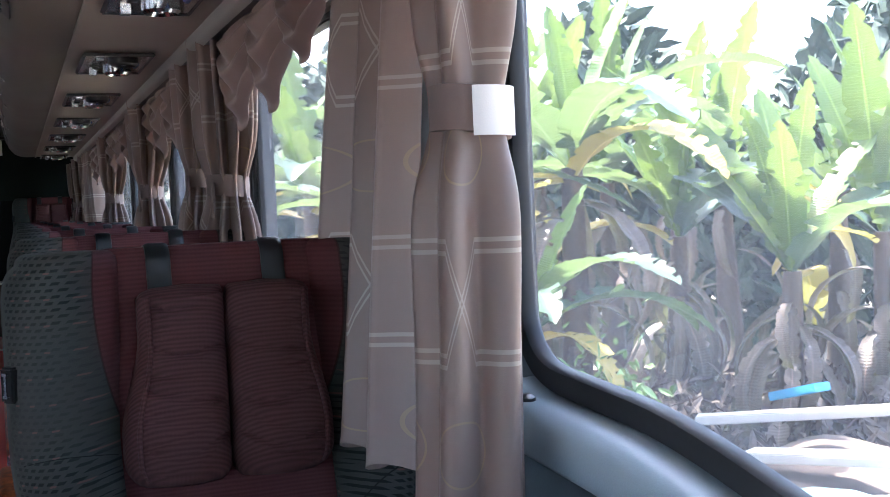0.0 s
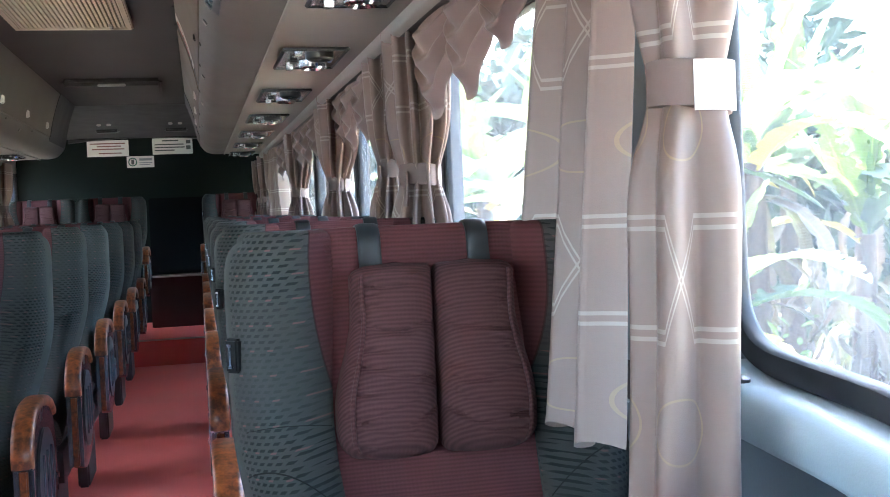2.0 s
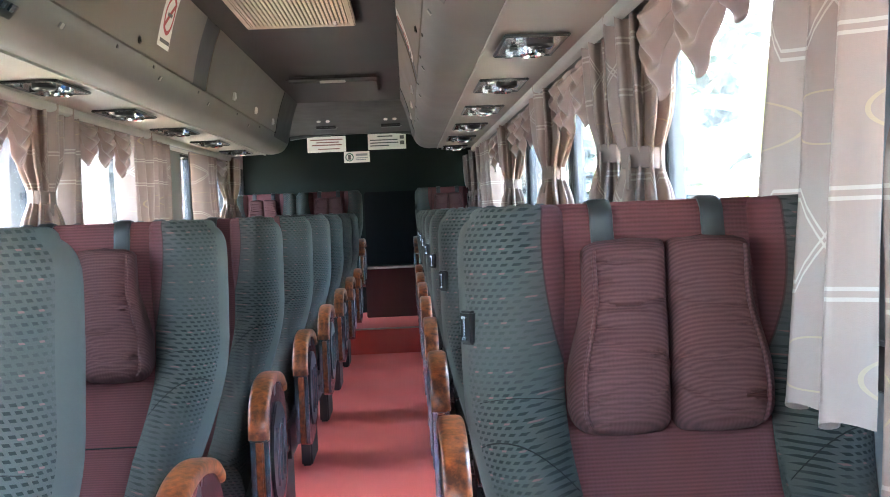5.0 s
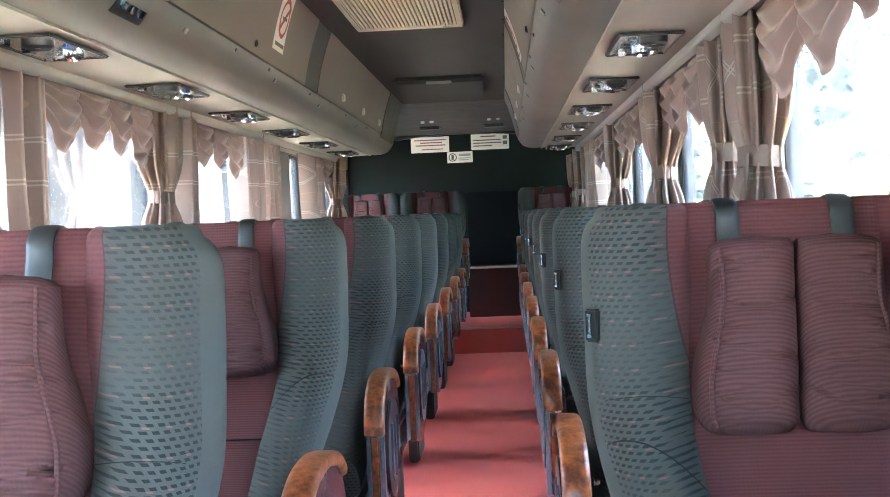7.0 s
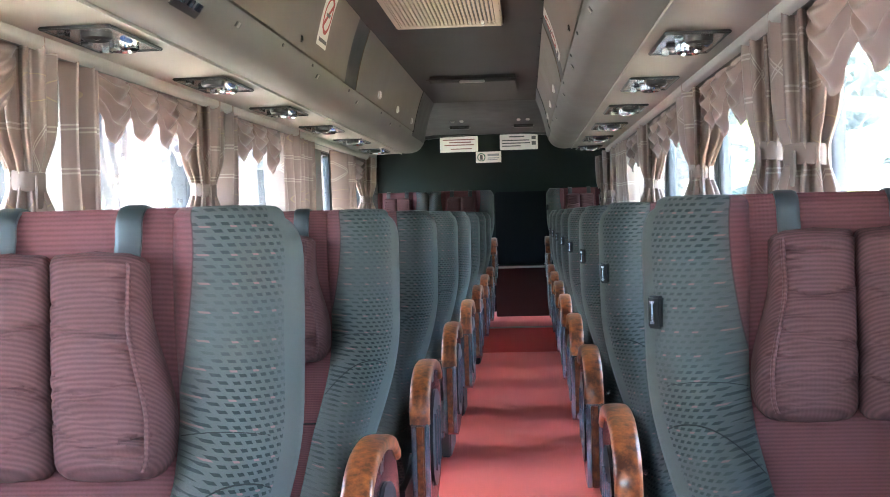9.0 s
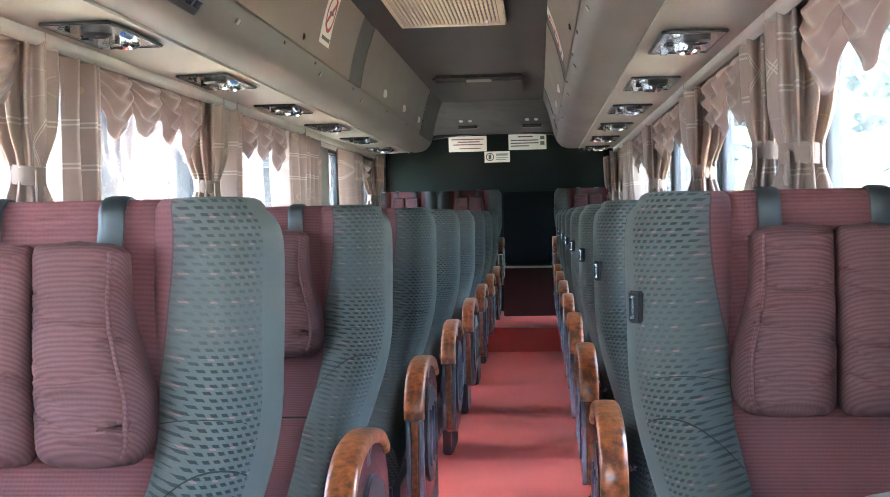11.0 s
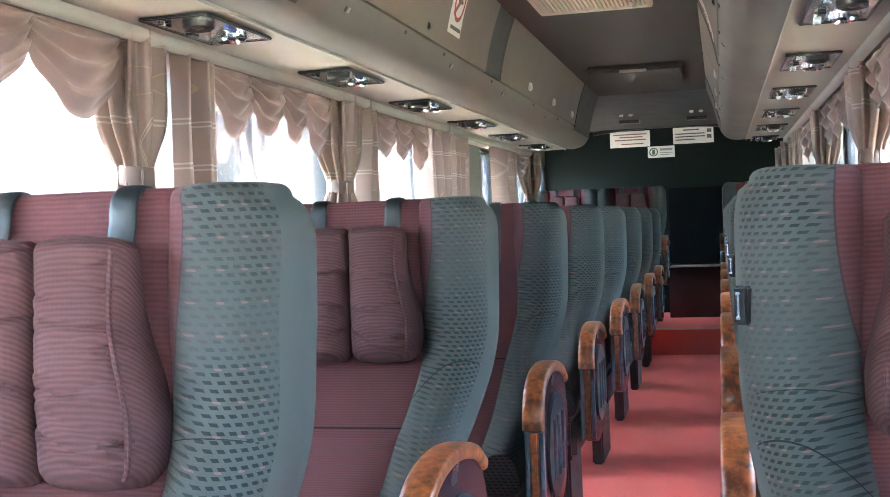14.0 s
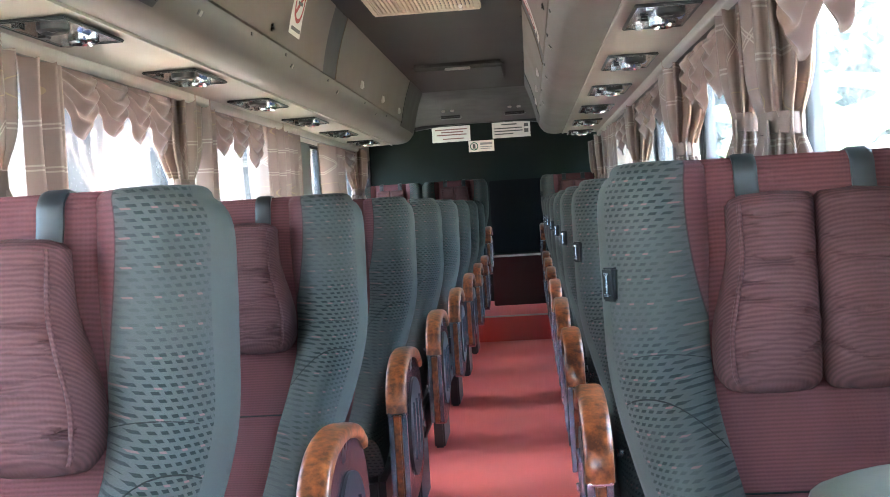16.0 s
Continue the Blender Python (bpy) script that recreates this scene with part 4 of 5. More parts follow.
# left side
for a, b, d in ((1.9, 2.30, 0.2), (2.24, 2.70, 0.21), (2.66, 3.06, 0.23)):
    swag("left", a, b, d, seed=a)
curtain("left", 3.02, 3.26, 1.64, 0.9, 3, tie=1.27, seed=12, gather=0.5)
curtain("left", 3.30, 3.53, 1.64, 0.9, 3, seed=13)
for a, b, d in ((3.56, 3.85, 0.22), (3.80, 4.12, 0.2), (4.08, 4.32, 0.21), (4.28, 4.56, 0.24)):
    swag("left", a, b, d, seed=a)
curtain("left", 4.56, 4.90, 1.64, 0.9, 4, tie=1.28, seed=14)
curtain("left", 4.92, 5.14, 1.64, 0.9, 2, seed=15)
for a, b, d in ((5.10, 5.45, 0.2), (5.40, 5.72, 0.2), (5.68, 6.02, 0.24)):
    swag("left", a, b, d, seed=a)
curtain("left", 6.05, 6.38, 1.64, 1.12, 3, seed=16)
curtain("left", 6.42, 6.82, 1.64, 0.9, 2, seed=17)
curtain("left", 8.05, 8.5, 1.64, 0.9, 4, seed=19)
swag("left", 8.4, 9.0, 0.2, seed=2.2)
curtain("left", 8.95, 9.6, 1.64, 0.9, 5, tie=1.3, seed=20)


# ---- overhead fittings ----


def service_unit(side, y0, y1):
    """Air and light unit let into the service panel."""
    s = 1 if side == "right" else -1
    xa, xb = MID + s * 0.70, MID + s * 0.885
    x0, x1 = min(xa, xb), max(xa, xb)
    u = thing("service_unit", "black-framed overhead unit with chrome air nozzles and lamps", "air vent", "overhead units")
    z = 1.642
    fr = bmesh.new()
    g = 0.009
    for q in ((x0, x1, y0, y0 + g), (x0, x1, y1 - g, y1), (x0, x0 + g, y0 + g, y1 - g), (x1 - g, x1, y0 + g, y1 - g)):
        boxm(fr, q[0], q[1], q[2], q[3], z - 0.010, z, 0.003)
    part("bezel", fr, M_BLACK, u)
    part("plate", box(x0 + g, x1 - g, y0 + g, y1 - g, z - 0.007, z, 0), M_SILVER, u, "bright chromed plate")
    yc = (y0 + y1) / 2
    for k, yy in enumerate((y0 + 0.10, y1 - 0.10)):
        rings = []
        for r, h in ((0.040, 0.0), (0.040, -0.012), (0.032, -0.018), (0.024, -0.010), (0.010, -0.010), (0.006, -0.016)):
            rings.append([((x0 + x1) / 2 + 0.018 + r * math.cos(a), yy + r * math.sin(a), z - 0.006 + h) for a in np.linspace(0, 2 * math.pi, 16, endpoint=False)])
        part("nozzle", loft(rings), M_CHROME if k else M_BLACK, u)
    for yy in (y0 + 0.05, yc, y1 - 0.05):
        part("lamp", box(x0 + 0.028, x0 + 0.062, yy - 0.022, yy + 0.022, z - 0.018, z - 0.004, 0.008), M_BLACK if yy == yc else M_CHROME, u)
    part("call_button", box(x1 - 0.04, x1 - 0.026, yc - 0.03, yc + 0.03, z - 0.014, z - 0.004, 0.003), plain("button_blue", (0.03, 0.08, 0.28), 0.3), u)
    return u


for k in range(-1, 6):
    service_unit("right", 3.44 + 1.03 * k, 3.84 + 1.03 * k)
    service_unit("left", 2.98 + 1.03 * k, 3.37 + 1.03 * k)


def ceiling_grille():
    g = thing("air_return_grille", "cream louvred air return grille in the ceiling", "air vent")
    x0, x1, y0, y1 = -0.66, -0.235, 4.25, 5.32
    z = Z_CEIL
    fr = bmesh.new()
    for q in ((x0 - 0.03, x1 + 0.03, y1, y1 + 0.03), (x0 - 0.03, x1 + 0.03, y0 - 0.03, y0), (x0 - 0.03, x0, y0, y1), (x1, x1 + 0.03, y0, y1)):
        boxm(fr, q[0], q[1], q[2], q[3], z - 0.028, z, 0.006)
    part("frame", fr, M_GRILL, g)
    part("backing", box(x0, x1, y0, y1, z - 0.008, z), M_RIB, g)
    n = 24
    for k in range(n):
        x = x0 + (k + 0.5) * (x1 - x0) / n
        part("slat", box(x - 0.005, x + 0.005, y0, y1, z - 0.022, z - 0.008), M_GRILL, g, smooth=False)
    part("latch", box(-0.30, -0.285, y1 - 0.10, y1 - 0.02, z - 0.034, z - 0.022, 0.003), M_LENS, g, "white plastic latch")


ceiling_grille()
h = thing("roof_hatch", "dark grey roof hatch cover with a slim handle", "hatch")
part("cover", box(-0.73, -0.15, 7.25, 7.95, Z_CEIL - 0.045, Z_CEIL, 0.02, 3), M_CEIL, h)
part("handle", box(-0.52, -0.36, 7.24, 7.27, Z_CEIL - 0.05, Z_CEIL - 0.035, 0.004), M_TRIM, h)
for xa in (-0.86, 0.0):
    for k in range(16):
        yy = 2.0 + 0.42 * k
        r_ = [[(xa + (0.03 if xa < -0.5 else -0.03) + 0.007 * q * math.cos(a), yy + 0.007 * q * math.sin(a), Z_CEIL - hh) for a in np.linspace(0, 6.283, 8, endpoint=False)] for q, hh in ((1, 0.0), (1, 0.003), (0.5, 0.005))]
        tagged(bm_obj("ceiling_screw", loft(r_), M_BLACK), "small black screw head in the ceiling lining", "screw", "ceiling screws")


def rear_lining():
    prof = [(8.9, 2.029), (9.6, 2.02), (10.3, 1.985), (10.8, 1.945), (10.995, 1.925), (10.995, 2.029)]
    tagged(bm_obj("ceiling_rear", extrude_x(prof, XL, XR), M_RIB), "dark ceiling lining that slopes to the rear wall", "ceiling", kind="structure")
    bar = smooth_line([(-1.10, 1.905), (-0.8, 1.935), (-0.45, 1.945), (-0.1, 1.935), (0.2, 1.905)], 20)
    rings = [[(p[0], 10.97 + 0.03 * a, p[1] + 0.02 * b) for a, b in oval(10, 3)] for p in bar]
    tagged(bm_obj("trim_rear_arch", loft(rings), M_BLACK), "curved black trim along the top of the rear wall", "trim", kind="structure")
    for x in (-0.72, -0.13):
        sp = thing("speaker", "small black ceiling speaker above the last row", "speaker", "rear speakers")
        part("grille", box(x - 0.10, x + 0.10, 10.45, 10.60, 1.945, 1.972, 0.012), M_BLACK, sp)
        for q in (-0.04, 0.04):
            part("lamp", box(x + q - 0.018, x + q + 0.018, 10.12, 10.15, 1.975, 1.995, 0.005), M_LENS, sp)


rear_lining()

# ---- notices ----


def notice(name, x0, x1, z0, z1, label, rows, ink, icon=None):
    t = thing(name, label, "sticker", "rear wall notices")
    y = Y_REAR - 0.004
    part("paper", box(x0, x1, y - 0.003, y + 0.003, z0, z1, 0.001), M_PAPER, t)
    for (a, b, c, d) in rows:
        part("print_bar", box(x0 + (x1 - x0) * a, x0 + (x1 - x0) * b, y - 0.005, y - 0.003, z1 - (z1 - z0) * d, z1 - (z1 - z0) * c), ink, t, smooth=False)
    return t


tA = notice("notice", -0.945, -0.575, 1.762, 1.912, "white notice sticker with four lines of dull red print", [(0.08, 0.92, 0.17, 0.24), (0.24, 0.82, 0.34, 0.41), (0.12, 0.90, 0.51, 0.58), (0.28, 0.84, 0.77, 0.83)], M_INKDULL)
tB = notice("notice", -0.362, 0.004, 1.768, 1.918, "white notice sticker with dark print and two small squares", [(0.25, 0.65, 0.12, 0.20), (0.06, 0.78, 0.36, 0.43), (0.06, 0.80, 0.54, 0.61), (0.06, 0.55, 0.72, 0.79), (0.84, 0.95, 0.14, 0.36), (0.84, 0.95, 0.48, 0.72)], M_INK)
tC = notice("notice", -0.598, -0.352, 1.652, 1.758, "small white sticker with a green ring symbol", [(0.46, 0.92, 0.20, 0.40), (0.46, 0.92, 0.55, 0.62), (0.46, 0.85, 0.72, 0.78)], plain("sticker_grey_ink", (0.3, 0.33, 0.33), 0.6))


def ring_mesh(cx, cz, y, ro, ri, n=28):
    bm = bmesh.new()
    rings = []
    for r, yy in ((ro, y), (ro, y - 0.002), (ri, y - 0.002), (ri, y)):
        rings.append([(cx + r * math.cos(a), yy, cz + r * math.sin(a)) for a in np.linspace(0, 2 * math.pi, n, endpoint=False)])
    return loft(rings, False, bm)


part("ring_symbol", ring_mesh(-0.545, 1.705, Y_REAR - 0.006, 0.040, 0.031), plain("sticker_green_ink", (0.05, 0.16, 0.11), 0.6), tC)
part("symbol", box(-0.558, -0.532, Y_REAR - 0.009, Y_REAR - 0.007, 1.682, 1.728, 0.004), M_INK, tC)


def no_smoking(side, y0, y1):
    """White sticker with a red ring and slash, on the slanted rack door."""
    s = 1 if side == "right" else -1
    face = smooth_line([(0.478, 1.75), (0.462, 1.83), (0.435, 1.93), (0.40, 2.028)], 30)
    face = [p for p in face if 1.80 <= p[1] <= 2.02]
    t = thing("no_smoking_sticker", "white no-smoking sticker with a red ring and slash", "sticker", "no-smoking stickers")

    def at(y, z, lift):
        x = np.interp(z, [p[1] for p in face], [p[0] for p in face])
        return (MID + s * (x - lift), y, z)

    rows = [[at(y0 + (y1 - y0) * a / 4, p[1], 0.003) for a in range(5)] for p in face]
    part("paper", loft(rows, False, None, False), M_PAPER, t)
    yc, zc = (y0 + y1) / 2, 1.925
    rr = []
    for r in (0.072, 0.056):
        rr.append([at(yc + r * math.cos(a), zc + r * math.sin(a), 0.006) for a in np.linspace(0, 2 * math.pi, 30, endpoint=False)])
    part("red_ring", loft(rr, False), M_INKRED, t)
    sl = [[at(yc + 0.058 * q + 0.007 * w, zc + 0.05 * q - 0.007 * w, 0.006) for w in (-1, 1)] for q in np.linspace(-1, 1, 6)]
    part("red_slash", loft(sl, False, None, False), M_INKRED, t)
    part("print_bar", loft([[at(y0 + 0.02, z, 0.006), at(y1 - 0.02, z, 0.006)] for z in (1.822, 1.836)], False, None, False), M_INK, t)
    part("symbol", loft([[at(yc - 0.035, z, 0.007), at(yc + 0.035, z, 0.007)] for z in (zc - 0.006, zc + 0.006)], False, None, False), M_INK, t)


no_smoking("left", 4.42, 4.61)
no_smoking("right", 5.0, 5.19)

# ---- outside ----
M_SOIL = plain("soil_and_litter", (0.30, 0.25, 0.19), 0.95, var=0.3, scale=0.8, grain=12, bump=0.6)
tagged(bm_obj("ground", box(-300, 300, -300, 300, -1.4, -1.2), M_SOIL), "bare earth and litter outside the coach", "ground", kind="structure")
M_PALE = plain("pale_rendered_wall", (0.45, 0.44, 0.44), 0.85, var=0.1, scale=0.8, grain=20)
tagged(bm_obj("building_wall", box(-9.4, -9.0, -8, 40, -1.2, 1.5, 0.02), M_PALE), "long pale rendered boundary wall", "wall", kind="structure")

M_LEAF = leaf_mat("banana_leaf", (0.035, 0.075, 0.018), (0.115, 0.185, 0.035))
M_LEAFD = leaf_mat("banana_leaf_blue_green", (0.030, 0.065, 0.045), (0.065, 0.115, 0.075), 0.3)
M_LEAFY = leaf_mat("banana_leaf_yellowing", (0.30, 0.24, 0.06), (0.42, 0.30, 0.08), 0.35)
M_DRY = leaf_mat("banana_leaf_dead", (0.05, 0.034, 0.028), (0.13, 0.092, 0.072), 0.15)
M_STEM = plain("banana_stem", (0.06, 0.042, 0.028), 0.7, var=0.35, scale=5, grain=40, bump=0.4)


def leaf_mesh(length, width, rise, droop, seed, torn=0.35):
    """A long blade along +y with a keel, that rises and then droops; its edge is torn between the veins."""
    rnd = random.Random(seed)
    n = 44
    bm = bmesh.new()
    uvl = bm.loops.layers.uv.new("UVMap")
    rows = []
    ang = rise
    p = Vector((0, 0, 0))
    for k in range(n):
        f = k / (n - 1)
        w = width * (math.sin(math.pi * min(1, 0.06 + 0.94 * f)) ** 0.55) * (1 if f > 0.10 else 0.12 + f * 3)
        tl = 1 - torn * (rnd.random() < 0.35) * rnd.random()
        tr = 1 - torn * (rnd.random() < 0.35) * rnd.random()
        keel = 0.22 + 0.1 * rnd.random()
        side = Vector((1, 0, 0))
        up = Vector((0, -math.sin(ang), math.cos(ang)))
        rows.append([p - side * w * tl + up * w * keel, p - side * w * 0.5 * tl + up * w * keel * 0.35, p.copy(), p + side * w * 0.5 * tr + up * w * keel * 0.35, p + side * w * tr + up * w * keel])
        ang -= droop / n
        p = p + Vector((0.03 * math.sin(seed + f * 3) / n * length, math.cos(ang), math.sin(ang))) * (length / n)
    vs = [[bm.verts.new(q) for q in r] for r in rows]
    for i in range(n - 1):
        for j in range(4):
            if j in (0, 3) and torn > 0.5 and rnd.random() < 0.07:
                continue
            fc = bm.faces.new((vs[i][j], vs[i][j + 1], vs[i + 1][j + 1], vs[i + 1][j]))
            for lp, (a, b) in zip(fc.loops, ((i, j), (i, j + 1), (i + 1, j + 1), (i + 1, j))):
                lp[uvl].uv = (b / 4, a / (n - 1) * length)
    me = bpy.data.meshes.new("leaf")
    bm.to_mesh(me)
    bm.free()
    me.shade_smooth()
    return me


LEAVES = {}
for k in range(6):
    for nm, mt, args in (("up", M_LEAF, (1.9, 0.18, 1.42, 0.35)), ("arch", M_LEAFD, (2.3, 0.22, 1.0, 1.5)), ("yellow", M_LEAFY, (1.7, 0.18, 0.8, 1.9)), ("dead", M_DRY, (1.4, 0.085, 0.2, 2.8))):
        me = leaf_mesh(*args, seed=k * 7 + len(nm), torn=0.45 if nm == "dead" else 0.51)
        me.materials.append(mt)
        LEAVES[nm, k] = me


def banana_plant(x, y, z0, height, seed, ups, arches, yellows, deads, scale=1.0):
    rnd = random.Random(seed)
    p = thing("banana_plant", "banana plant with upright green leaves and dead brown ones below", "banana plant", "banana plants", at=pose(x, y, z0))
    rings = []
    for k in range(9):
        f = k / 8
        r = (0.13 - 0.06 * f) * scale
        rings.append([(r * math.cos(a) * (1 + 0.12 * noise.noise((a, f * 4, seed))) + 0.10 * f * math.sin(seed), r * math.sin(a), height * f) for a in np.linspace(0, 2 * math.pi, 10, endpoint=False)])
    part("trunk", loft(rings), M_STEM, p)
    top = Vector((0.10 * math.sin(seed), 0, height))
    todo = ["up"] * ups + ["arch"] * arches + ["yellow"] * yellows + ["dead"] * deads
    for i, nm in enumerate(todo):
        ob = new({"up": "leaf", "arch": "leaf", "yellow": "yellow_leaf", "dead": "dead_leaf"}[nm], LEAVES[nm, rnd.randrange(6)])
        ob.parent = p
        a = i * 137.5 + rnd.uniform(-25, 25)
        zz = top.z - (0.05 if nm in ("up", "arch") else 0.15 if nm == "yellow" else rnd.uniform(0.2, height * 0.85))
        sc = scale * rnd.uniform(0.6, 1.0)
        ob.matrix_basis = pose(top.x * zz / height, 0, zz, rnd.uniform(-22, 10), rnd.uniform(-8, 8), a) @ Matrix.Scale(sc, 4)
    return p


def polar(deg, d):
    return 0.09 + d * math.sin(radians(deg)), 0.42 + d * math.cos(radians(deg))


for deg, d, hgt, seed, cnt, sc in ((38.5, 8.6, 1.75, 1, (7, 3, 1, 46), 1.0), (33.0, 9.6, 2.0, 2, (7, 4, 1, 46), 1.05), (28.0, 8.2, 2.6, 3, (3, 8, 2, 30), 1.1), (43.5, 9.4, 2.0, 4, (7, 4, 1, 40), 1.05),
                                   (36.0, 12.0, 2.4, 5, (6, 6, 1, 8), 1.2), (30.0, 12.5, 2.5, 6, (5, 6, 1, 8), 1.2), (41.0, 12.5, 2.3, 7, (6, 5, 1, 8), 1.15), (25.0, 7.4, 1.5, 8, (4, 7, 2, 10), 0.8),
                                   (22.0, 9.0, 2.3, 9, (4, 7, 3, 6), 1.1), (18.5, 8.5, 2.2, 10, (3, 7, 3, 6), 1.0), (15.0, 10.0, 2.4, 11, (4, 7, 3, 6), 1.1), (12.0, 12.5, 2.4, 12, (4, 7, 2, 6), 1.1), (20.0, 13.0, 2.8, 13, (5, 7, 2, 6), 1.2), (26.0, 13.0, 2.8, 14, (5, 7, 1, 6), 1.2), (46.5, 11.5, 2.4, 15, (5, 6, 1, 6), 1.1), (33.5, 15.0, 2.6, 16, (5, 7, 1, 6), 1.3)):
    px, py = polar(deg, d)
    banana_plant(px, py, -1.2, hgt, seed, *cnt, scale=sc)


def scatter(name, label, category, mat, n, size, region, seed, shape="strip"):
    """Many small leaves or scraps in one mesh."""
    rnd = random.Random(seed)
    verts, faces = [], []
    for _ in range(n):
        c = Vector(region(rnd))
        m = Euler((rnd.uniform(-1.2, 1.2), rnd.uniform(-1.2, 1.2), rnd.uniform(0, 6.28))).to_matrix()
        ln, wd = size * rnd.uniform(0.5, 1.4), size * rnd.uniform(0.15, 0.35) * (1 if shape == "strip" else 1.6)
        i = len(verts)
        for q in ((-ln, 0, 0), (-ln * 0.3, -wd, 0.1 * ln), (ln * 0.4, -wd * 0.8, 0.12 * ln), (ln, 0, 0), (ln * 0.4, wd * 0.8, 0.08 * ln), (-ln * 0.3, wd, 0.1 * ln)):
            verts.append(c + m @ Vector(q))
        faces += [(i, i + 1, i + 2, i + 3), (i, i + 3, i + 4, i + 5)]
    me = bpy.data.meshes.new(name)
    me.from_pydata(verts, [], faces)
    me.materials.append(mat)
    return tagged(new(name, me), label, category, kind="stuff")


def litter_place(r):
    a, d = r.uniform(20, 48), r.uniform(6.5, 13)
    x, y = polar(a, d)
    hump = 0.9 * math.exp(-((d - 9.2) / 1.6) ** 2)
    return x, y, -1.2 + hump * r.random() + 0.04


def shrub_place(r):
    a, d = r.gauss(29.5, 1.3), r.gauss(6.8, 0.35)
    x, y = polar(a, d)
    return x, y, -1.2 + abs(r.gauss(0.55, 0.35))


def weed_place(r):
    a, d = r.uniform(38, 47), r.uniform(4.6, 6.0)
    x, y = polar(a, d)
    return x, y, -1.2 + abs(r.gauss(0.12, 0.12))


def far_place(r):
    a, d = r.uniform(2, 52), r.uniform(16, 22)
    x, y = polar(a, d)
    return x, y, -1.2 + r.random() ** 0.8 * (4.4 + 1.8 * noise.noise((a * 0.15, 1.0, 2.0)))


M_SHRUB = plain("shrub_leaf", (0.10, 0.17, 0.05), 0.6, var=0.4, scale=3, grain=30, bump=0)
M_FAR = plain("far_foliage", (0.035, 0.06, 0.035), 0.7, var=0.4, scale=1.5, grain=8, bump=0)
M_LITTER = plain("dead_leaf_litter", (0.105, 0.078, 0.064), 0.9, var=0.45, scale=2, grain=9, bump=0)
scatter("leaf_litter", "heaps of dead brown banana leaves on the ground", "leaf litter", M_LITTER, 16000, 0.11, litter_place, 1)
scatter("shrub", "light green shrub with small leaves", "shrub", M_SHRUB, 2600, 0.05, shrub_place, 2, "leaf")
scatter("weeds", "fresh green weeds beside the planks", "weeds", M_SHRUB, 1500, 0.06, weed_place, 3)
scatter("far_trees", "dark green trees beyond the banana plants", "trees", M_FAR, 17000, 0.24, far_place, 4, "leaf")


def plank(deg0, d0, deg1, d1, z, w, mat, label):
    a, b = Vector((*polar(deg0, d0), z)), Vector((*polar(deg1, d1), z + 0.12))
    ln = (b - a).length
    ob = bm_obj("plank", box(0, ln, -w / 2, w / 2, -0.03, 0.03, 0.008), mat)
    ob.matrix_basis = Matrix.Translation(a) @ (b - a).to_track_quat("X", "Z").to_matrix().to_4x4()
    return tagged(ob, label, "plank", "scrap planks")


M_PLANK = plain("weathered_white_board", (0.36, 0.35, 0.33), 0.7, var=0.2, scale=3, grain=30)
M_BLUE = plain("faded_blue_plastic", (0.06, 0.30, 0.50), 0.45, var=0.2, scale=3)
M_CYAN = plain("pale_turquoise_panel", (0.25, 0.52, 0.52), 0.45, var=0.2, scale=3)


def earth_mound():
    """Low uneven heap of earth that the scrap lies on."""
    cx, cy = polar(41.0, 7.2)
    rings = []
    for k in range(13):
        f = k / 12
        ring = []
        for a in np.linspace(0, 2 * math.pi, 40, endpoint=False):
            r = 2.3 * (1 - f) + 0.02
            h = 0.72 * (1 - (1 - f) ** 2) ** 1.2 + 0.10 * noise.noise((r * math.cos(a) * 1.4, r * math.sin(a) * 1.4, 4.0)) * min(1.0, f * 4)
            ring.append((cx + r * math.cos(a), cy + 0.8 * r * math.sin(a), -1.21 + h))
        rings.append(ring)
    tagged(bm_obj("earth_mound", loft(rings), M_LITTER), "low heap of earth under the scrap boards", "mound", kind="structure")


earth_mound()
plank(34.0, 7.4, 44.5, 7.3, -0.33, 0.12, M_PLANK, "long weathered white board lying on the scrap")
plank(36.5, 6.9, 45.5, 6.4, -0.44, 0.20, M_PLANK, "wide grey-white board lying on the scrap")
plank(36.0, 6.3, 45.5, 6.2, -0.60, 0.10, M_PLANK, "broken pale board on the ground")
plank(38.0, 7.9, 40.2, 7.6, -0.26, 0.16, M_BLUE, "blue board on the heap")


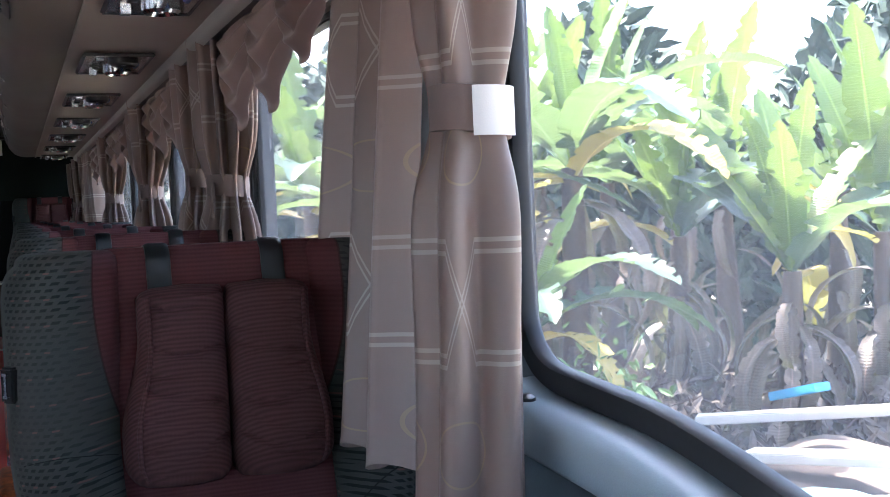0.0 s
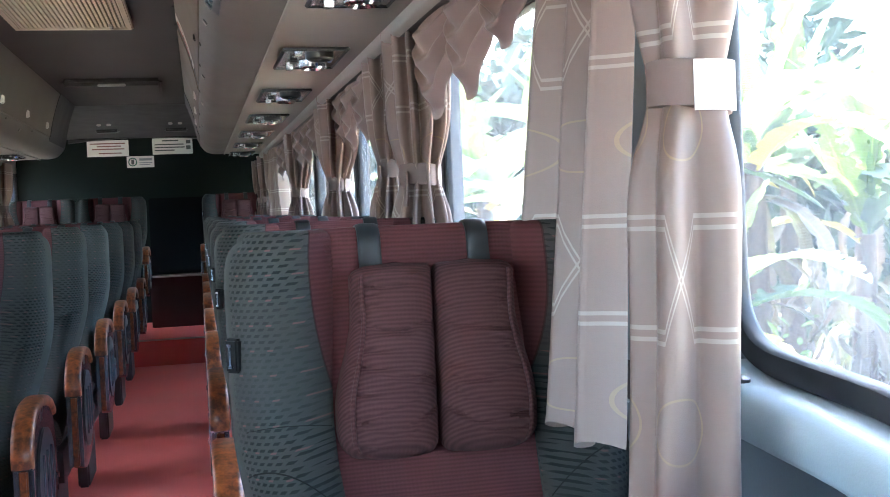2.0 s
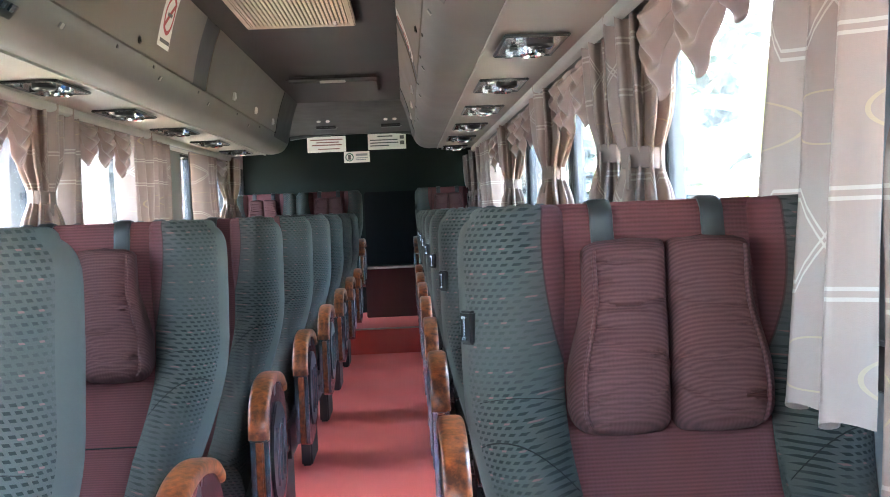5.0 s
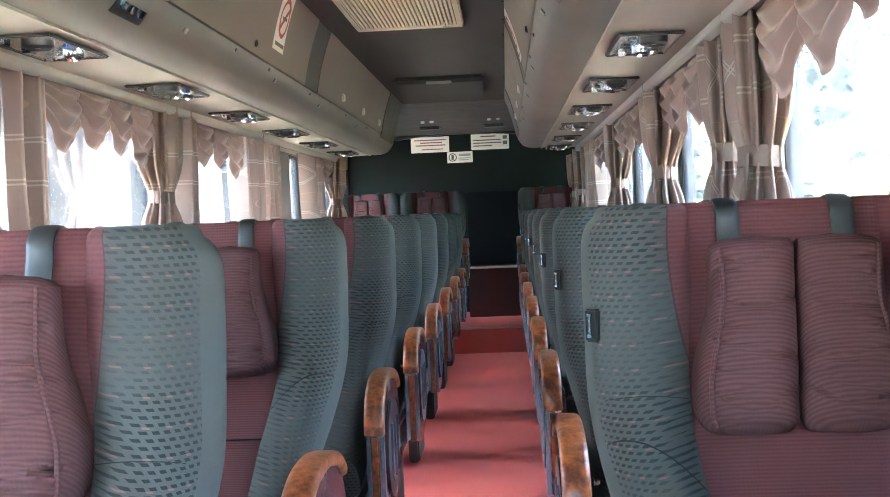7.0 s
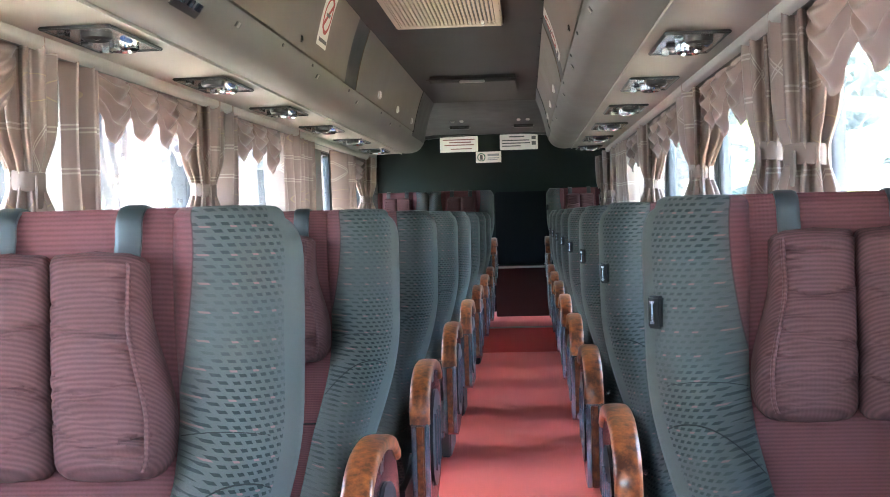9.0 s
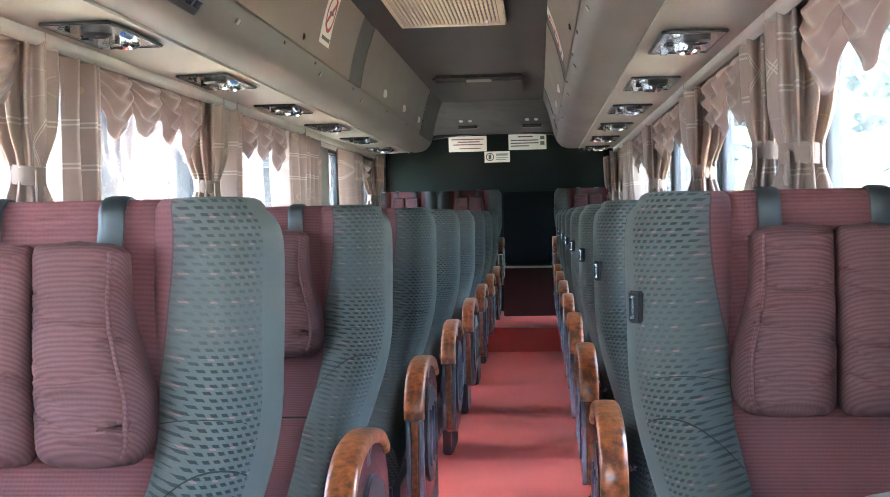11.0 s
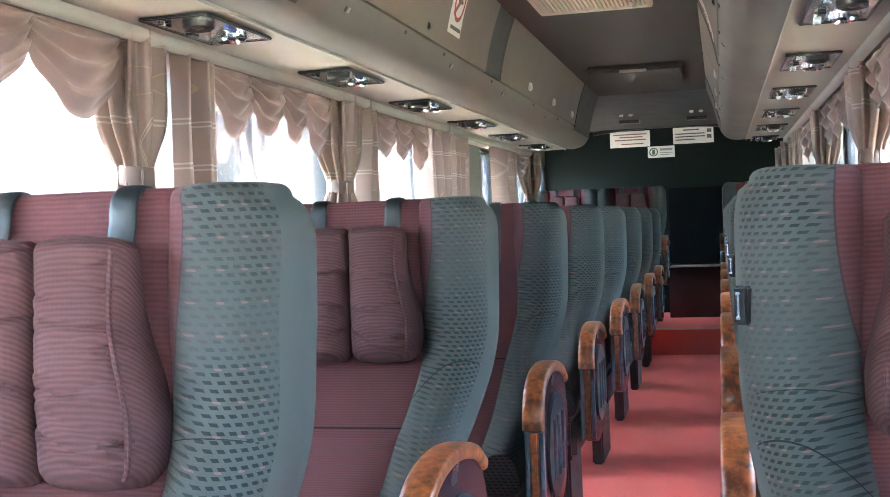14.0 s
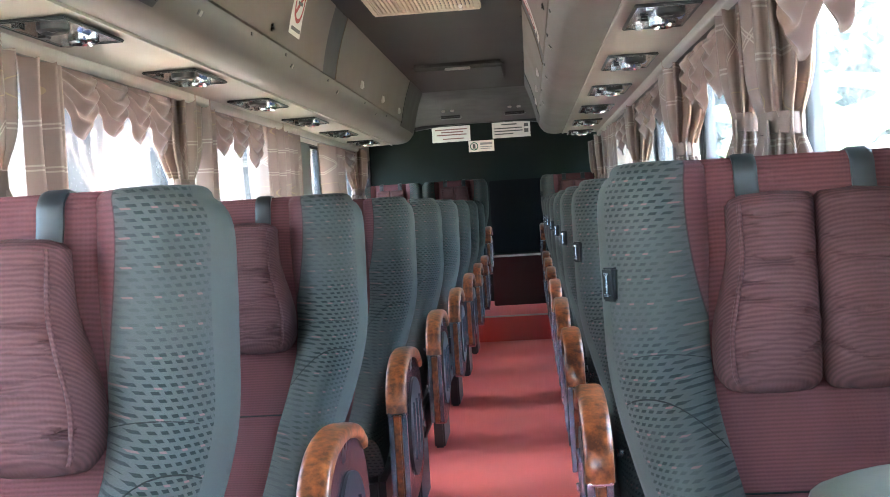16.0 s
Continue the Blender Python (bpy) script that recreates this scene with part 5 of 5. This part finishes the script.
def tub():
    x, y = polar(41.5, 6.0)
    rings = []
    for k in range(9):
        a = math.pi * k / 8
        rings.append([(0.55 * math.cos(a) * 1.0, -0.2, 0.28 * math.sin(a) - 0.1), (0.55 * math.cos(a), 0.25, 0.30 * math.sin(a) - 0.1), (0.51 * math.cos(a), 0.25, 0.26 * math.sin(a) - 0.1), (0.51 * math.cos(a), -0.2, 0.24 * math.sin(a) - 0.1)])
    t = bm_obj("wheel_arch_panel", loft(rings), M_CYAN)
    t.matrix_basis = pose(x, y, -0.66, 0, 10, -35)
    tagged(t, "turquoise curved vehicle panel lying on the scrap heap", "scrap panel")
    b = bm_obj("scrap_panel", box(-0.6, 0.6, -0.3, 0.3, -0.04, 0.04, 0.02), M_BLUE)
    b.matrix_basis = pose(x - 0.2, y + 0.1, -0.80, 0, 6, -30)
    tagged(b, "flat blue panel lying on the ground", "scrap panel")


tub()


def parked_bus():
    b = thing("parked_bus", "pale lilac coach parked alongside", "bus", at=pose(-6.6, 9.0, -1.2))
    lil = plain("lilac_coach_paint", (0.17, 0.15, 0.19), 0.35, var=0.06, scale=1)
    part("body", box(-1.2, 1.2, -6.0, 1.4, 0.35, 3.1, 0.12, 3), lil, b)
    for k in range(-1, 3):
        part("window", box(1.19, 1.21, -3.7 + 1.65 * k, -2.2 + 1.65 * k, 1.5, 2.45, 0.01), plain("tinted_glass", (0.10, 0.11, 0.13), 0.1), b)
    for yy in (-4.6, 0.2):
        rings = [[(x, yy + r * math.cos(a), 0.48 + r * math.sin(a)) for a in np.linspace(0, 6.283, 20, endpoint=False)] for x, r in ((0.9, 0.46), (0.9, 0.48), (1.15, 0.48), (1.18, 0.44))]
        part("wheel", loft(rings), M_BLACK, b)


parked_bus()

M_CONSOLE = plain("console_grey_green_vinyl", (0.050, 0.055, 0.037), 0.5, var=0.08, scale=4)
cs = thing("front_console", "grey-green padded console in front of the single seat", "console")
rings = [[(0.40 + 0.27 * k * u, 1.10 + 0.13 * k * v, z) for u, v in oval(40, 3.2)] for k, z in ((0.94, 0.0), (0.94, 0.84), (1.0, 0.85), (1.02, 0.87), (1.02, 0.900), (1.0, 0.914), (0.95, 0.919), (0.5, 0.920))]
part("console_body", loft(rings[:2]), M_WALL, cs)
part("console_top", loft(rings[2:]), M_CONSOLE, cs, "padded grey-green top")
